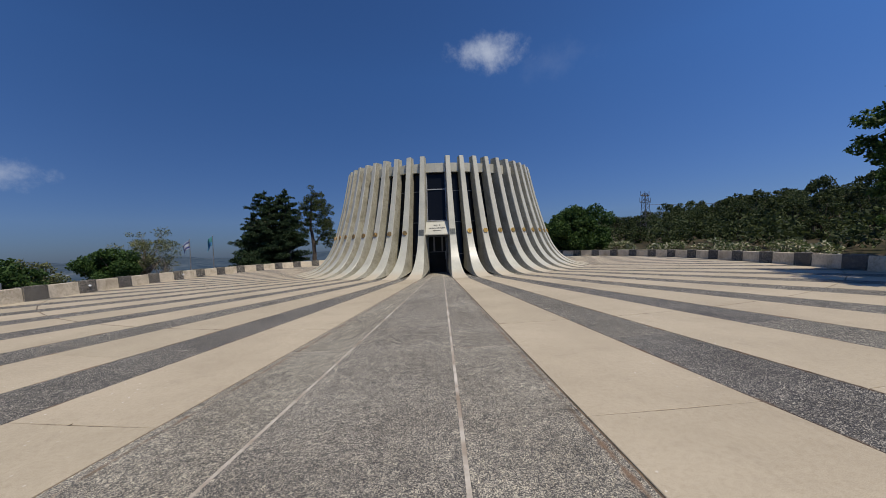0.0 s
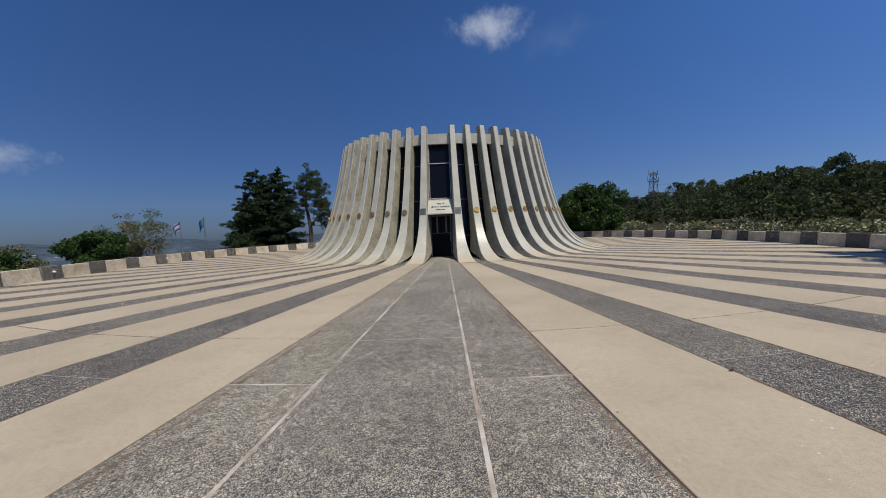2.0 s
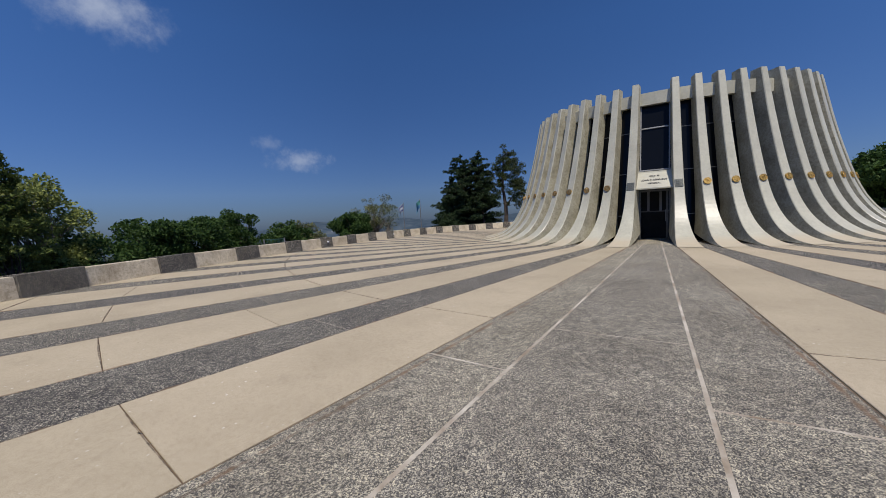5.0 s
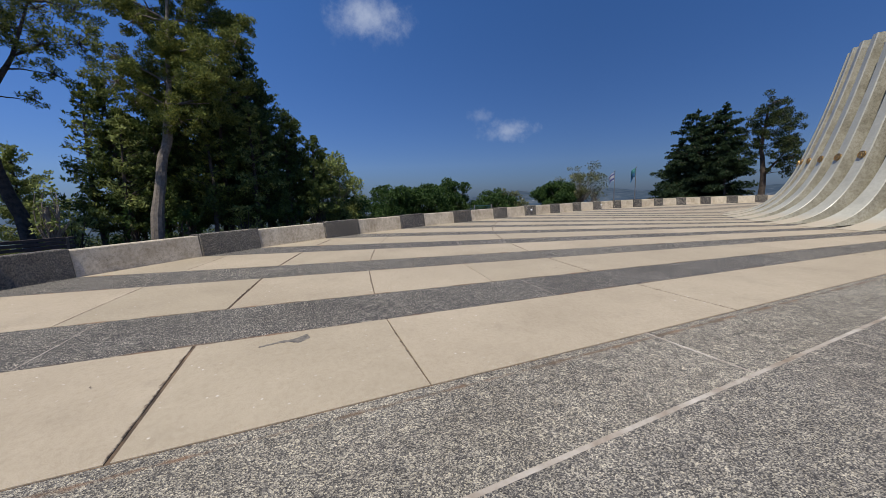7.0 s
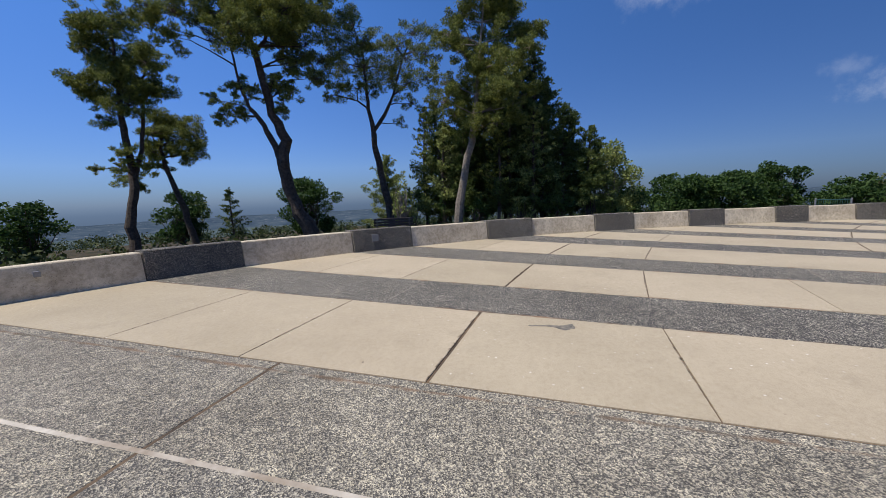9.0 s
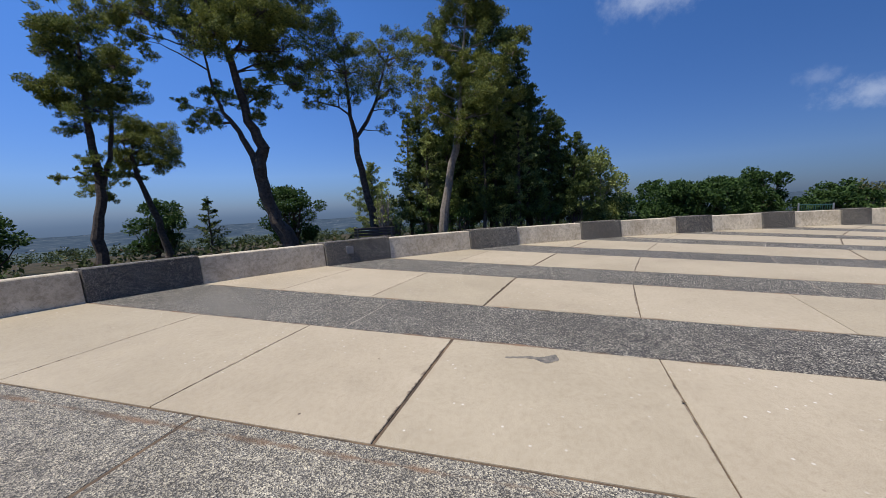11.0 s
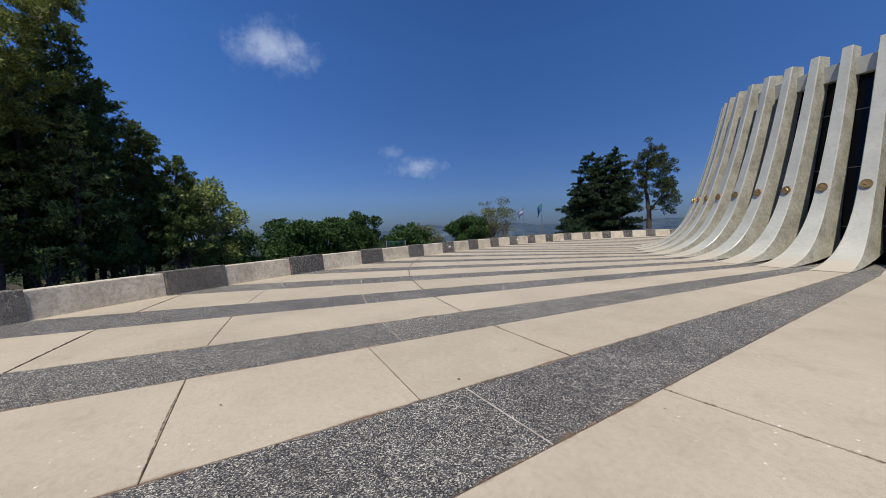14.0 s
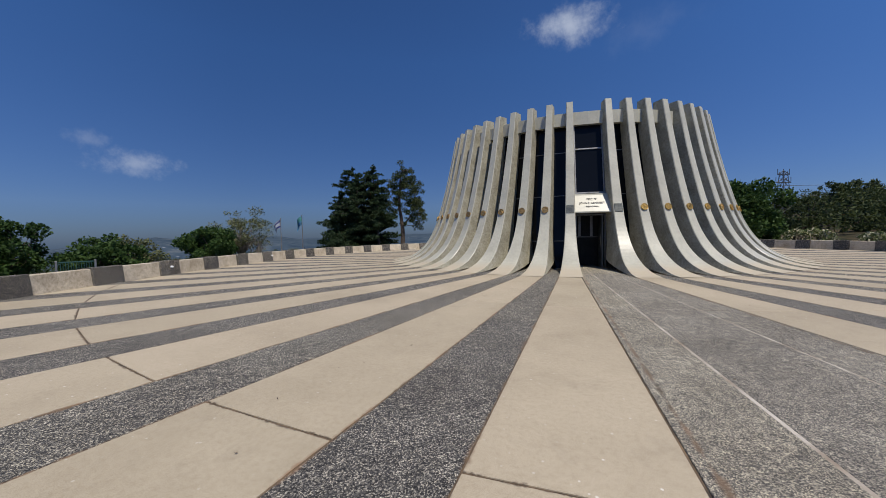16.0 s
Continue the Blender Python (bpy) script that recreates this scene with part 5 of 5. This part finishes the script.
def dry_leaf(x, y, rz, s):
    bm = bmesh.new()
    pts = [(-1, 0, 0.3), (-0.3, 0.45, 0.05), (0.5, 0.4, 0.1), (1, 0, 0.45), (0.5, -0.35, 0.08), (-0.3, -0.45, 0.02)]
    up = [bm.verts.new((a * s, b2 * s, c * s + 0.006)) for a, b2, c in pts]
    mid = bm.verts.new((0.1 * s, 0, 0.003))
    for i in range(6):
        bm.faces.new((up[i], up[(i + 1) % 6], mid))
    bmesh.ops.solidify(bm, geom=bm.faces[:], thickness=0.003)
    l = tagged(part("dry_leaf", bm, M_DRYLEAF), "curled dry brown leaf on the paving", "leaf", "leaves on the paving")
    l.matrix_world = pose(x, y, 0.003, 0, 0, rz)


dry_leaf(2.09, 5.78, 30, 0.04)
rnd = random.Random(9)
for k in range(26):
    a, r = rnd.uniform(-14, 12), rnd.uniform(14, 28)
    p = polar(a, r)
    dry_leaf(p.x, p.y, rnd.uniform(0, 360), rnd.uniform(0.012, 0.02))


def plaque(deg, z, size, label, mat, inset):
    """A small plate let into the sloping inner face of the parapet."""
    r = wall_r(deg) - 0.05 * z / WALL_H - 0.0
    n = (polar(deg, wall_r(deg)) - polar(deg + 1, wall_r(deg + 1)))
    yaw = math.degrees(math.atan2(n.y, n.x))
    ob = tagged(part("plaque", box(bmesh.new(), size, None, 0.004), mat), label, "plaque")
    ob.matrix_world = Matrix.Translation(polar(deg, r + inset, z)) @ pose(0, 0, 0, 0, 0, yaw)
    return ob


plaque(-16.4, 0.36, (0.19, 0.03, 0.2), "small pale metal plate on a dark parapet block", M_STEEL, 0.03)
plaque(-6.2, 0.42, (0.09, 0.03, 0.1), "small grey metal plate on a beige parapet block", M_STEEL, 0.0)
for deg in (-58.6, -80.5):
    bm = bmesh.new()
    cyl(bm, 0.06, 0.05, 0.07, pose(0, 0, 0, 90), 14)
    cyl(bm, 0.035, 0.03, 0.10, pose(0, 0, 0, 90), 12)
    p = polar(deg, wall_r(deg) + 0.02, 0.33)
    ob = tagged(part("wall_light", bm, M_WHITE), "small round white lamp set in a parapet block", "lamp")
    ob.matrix_world = Matrix.Translation(p) @ pose(0, 0, 0, 0, 0, AXIS + deg + 180)


def railing(x0, y0, x1, y1, top):
    """A short green mesh fence between white posts."""
    a, b2 = Vector((x0, y0, 0)), Vector((x1, y1, 0))
    mid = (a + b2) / 2
    z = ground_z(mid.x, mid.y) - 0.05
    h = top - z
    d = b2 - a
    f = tagged(holder("mesh_fence", (mid.x, mid.y, z), math.degrees(math.atan2(d.y, d.x))), "short green wire fence between white posts", "fence")
    for s in (-1, 1):
        part("post", box(bmesh.new(), (0.08, 0.08, h), pose(s * d.length / 2, 0, h / 2), 0.01), M_STEEL, f)
    for zz in (h - 0.08, h - 0.7):
        part("rail", box(bmesh.new(), (d.length, 0.04, 0.05), pose(0, 0, zz), 0.004), M_TEAL, f)
    bm = bmesh.new()
    n = int(d.length / 0.09)
    for k in range(n):
        box(bm, (0.02, 0.02, 0.62), pose(-d.length / 2 + (k + 0.5) * d.length / n, 0, h - 0.4))
    part("wires", bm, M_TEAL, f)


railing(-27.63, 15.4, -27.0, 16.65, 0.55)


# ---- paving, stripe by stripe ----
BEIGE_JOINTS = [9.3, 15.75, 21.36, 25.33, 27.37, 29.36, 31.4, 40]
DARK_JOINTS = [9.3, 17.15, 22.85, 28.85, 40]
stripes = tagged(holder("beige_stripes"), "radial stripes of smooth beige concrete slabs", "pavement", kind="structure")
darks = tagged(holder("dark_stripes"), "radial stripes of dark washed gravel slabs", "pavement", kind="structure")
walkway = tagged(holder("entrance_path"), "grey washed gravel path leading to the door", "path", kind="structure")


JOINT_GAPS = {27.37: 0.015, 21.36: 0.011, 15.75: 0.008}


def slab_bm(bm, a0, a1, r0, r1, gap=0.007, top=0.0, arc=1):
    """One slab between two angles and two radii, cut to the parapet, with worn edges."""
    def at(a, r, z, inset):
        s = math.degrees(inset / r)
        return polar(max(a0 + s, min(a1 - s, a)), r, z)
    lim = lambda a: min(r1, wall_r(a) + 0.05)
    for k in range(arc):
        b0, b1 = a0 + (a1 - a0) * k / arc, a0 + (a1 - a0) * (k + 1) / arc
        if lim(b0) <= r0 + 0.1 or lim(b1) <= r0 + 0.1:
            continue
        e = 0.005
        g0, g1 = JOINT_GAPS.get(r0, 0.005), JOINT_GAPS.get(r1, 0.005)
        if gap > 0.015:
            g0 = g1 = gap
        tv = [bm.verts.new(p) for p in (at(b0, r0 + g0 + e, top, gap + e), at(b1, r0 + g0 + e, top, gap + e), at(b1, lim(b1) - g1 - e, top, gap + e), at(b0, lim(b0) - g1 - e, top, gap + e))]
        mv = [bm.verts.new(p) for p in (at(b0, r0 + g0, top - e, gap), at(b1, r0 + g0, top - e, gap), at(b1, lim(b1) - g1, top - e, gap), at(b0, lim(b0) - g1, top - e, gap))]
        lv = [bm.verts.new(v.co - Vector((0, 0, 0.05))) for v in mv]
        bm.faces.new(tv)
        for i in range(4):
            j = (i + 1) % 4
            bm.faces.new((mv[i], mv[j], tv[j], tv[i]))
            bm.faces.new((lv[i], lv[j], mv[j], mv[i]))
    return bm


rest_beige, rest_dark = bmesh.new(), bmesh.new()
for side in (1, -1):
    for i in range(26):
        c = rib_angle(i)
        if c > 180.5:
            continue
        near = c < (62 if side < 0 else 55)
        for name, lo, hi, joints, parent, mat, rest in (("slab", c - BEIGE_HALF, c + BEIGE_HALF, BEIGE_JOINTS, stripes, M_BEIGE, rest_beige),
                                                        ("slab", c + BEIGE_HALF, c + SLOT - BEIGE_HALF, DARK_JOINTS, darks, M_DARK, rest_dark)):
            if (hi > 181 and side < 0) or lo > 180:
                continue
            if i == 0 and parent is stripes:
                lo = PATH_HALF - (0.1 if side > 0 else 0.0)
            a0, a1 = sorted((side * lo, side * hi))
            if i == 1 and side < 0 and parent is stripes:
                joints = sorted(joints + [23.33])
            for r0, r1 in zip(joints, joints[1:]):
                if wall_r((a0 + a1) / 2) < r0 + 0.3:
                    continue
                top = 0.0 if parent is stripes else -0.003
                if near:
                    part(name, slab_bm(bmesh.new(), a0, a1, r0, r1, 0.007, top), mat, parent)
                else:
                    slab_bm(rest, a0, a1, r0, r1, 0.007, top)
tagged(part("far_slabs", rest_beige, M_BEIGE, stripes), kind="stuff")
tagged(part("far_slabs", rest_dark, M_DARK, darks), kind="stuff")
PATH_STRIPS = (((-PATH_HALF, -2.15), (15.7, 22.93, 28.85)), ((-2.15, 1.9), (15.7, 21.48, 28.85)), ((1.9, PATH_HALF - 0.1), (15.7, 22.93, 28.85)))
for (a0, a1), rings in PATH_STRIPS:
    ends = [6.0, 9.5, *rings, 40]
    for r0, r1 in zip(ends, ends[1:]):
        part("slab", slab_bm(bmesh.new(), a0, a1, r0, r1, 0.016, 0.0), M_PATH, walkway)
for a in (-2.15, 1.9):
    bm = bmesh.new()
    m0, m1 = polar(a, 6.2, -0.02), polar(a, 35.2, -0.02)
    d = (m1 - m0)
    box(bm, (0.036, d.length, 0.034), Matrix.Translation((m0 + m1) / 2) @ pose(0, 0, 0, 0, 0, AXIS + a))
    part("mortar_line", bm, M_MORTAR, walkway, "pale mortar joint")
for (a0, a1), rings in PATH_STRIPS:
    for r in rings:
        m0, m1 = polar(a0, r, -0.022), polar(a1, r, -0.022)
        bm = box(bmesh.new(), ((m1 - m0).length, 0.034, 0.034), Matrix.Translation((m0 + m1) / 2) @ pose(0, 0, 0, 0, 0, AXIS + (a0 + a1) / 2))
        soil = r == 28.85
        part("mortar_line", bm, M_BED if soil else M_MORTAR, walkway, "dark soil-filled joint" if soil else "pale mortar joint")
for side in (1, -1):
    for i in range(8):
        lo, hi = rib_angle(i) + BEIGE_HALF, rib_angle(i + 1) - BEIGE_HALF
        for r in (17.15, 22.85, 28.85):
            if wall_r(side * hi) < r + 0.4:
                continue
            m0, m1 = polar(side * lo, r, -0.021), polar(side * hi, r, -0.021)
            bm = box(bmesh.new(), ((m1 - m0).length - 0.02, 0.055, 0.032), Matrix.Translation((m0 + m1) / 2) @ pose(0, 0, 0, 0, 0, AXIS + side * (lo + hi) / 2))
            part("mortar_joint", bm, M_MORTAR, darks, "pale mortar joint")
# dark floor between the feet of the ribs
bm = bmesh.new()
arc_panel(bm, 0, 360, 4.8, 9.32, -0.4, -0.004, 90)
inner_floor = tagged(part("floor", bm, M_DARK), "dark stone floor round the foot of the drum", "floor", kind="structure")
inner_floor.matrix_world = pose(CX, CY, 0, 0, 0, AXIS)
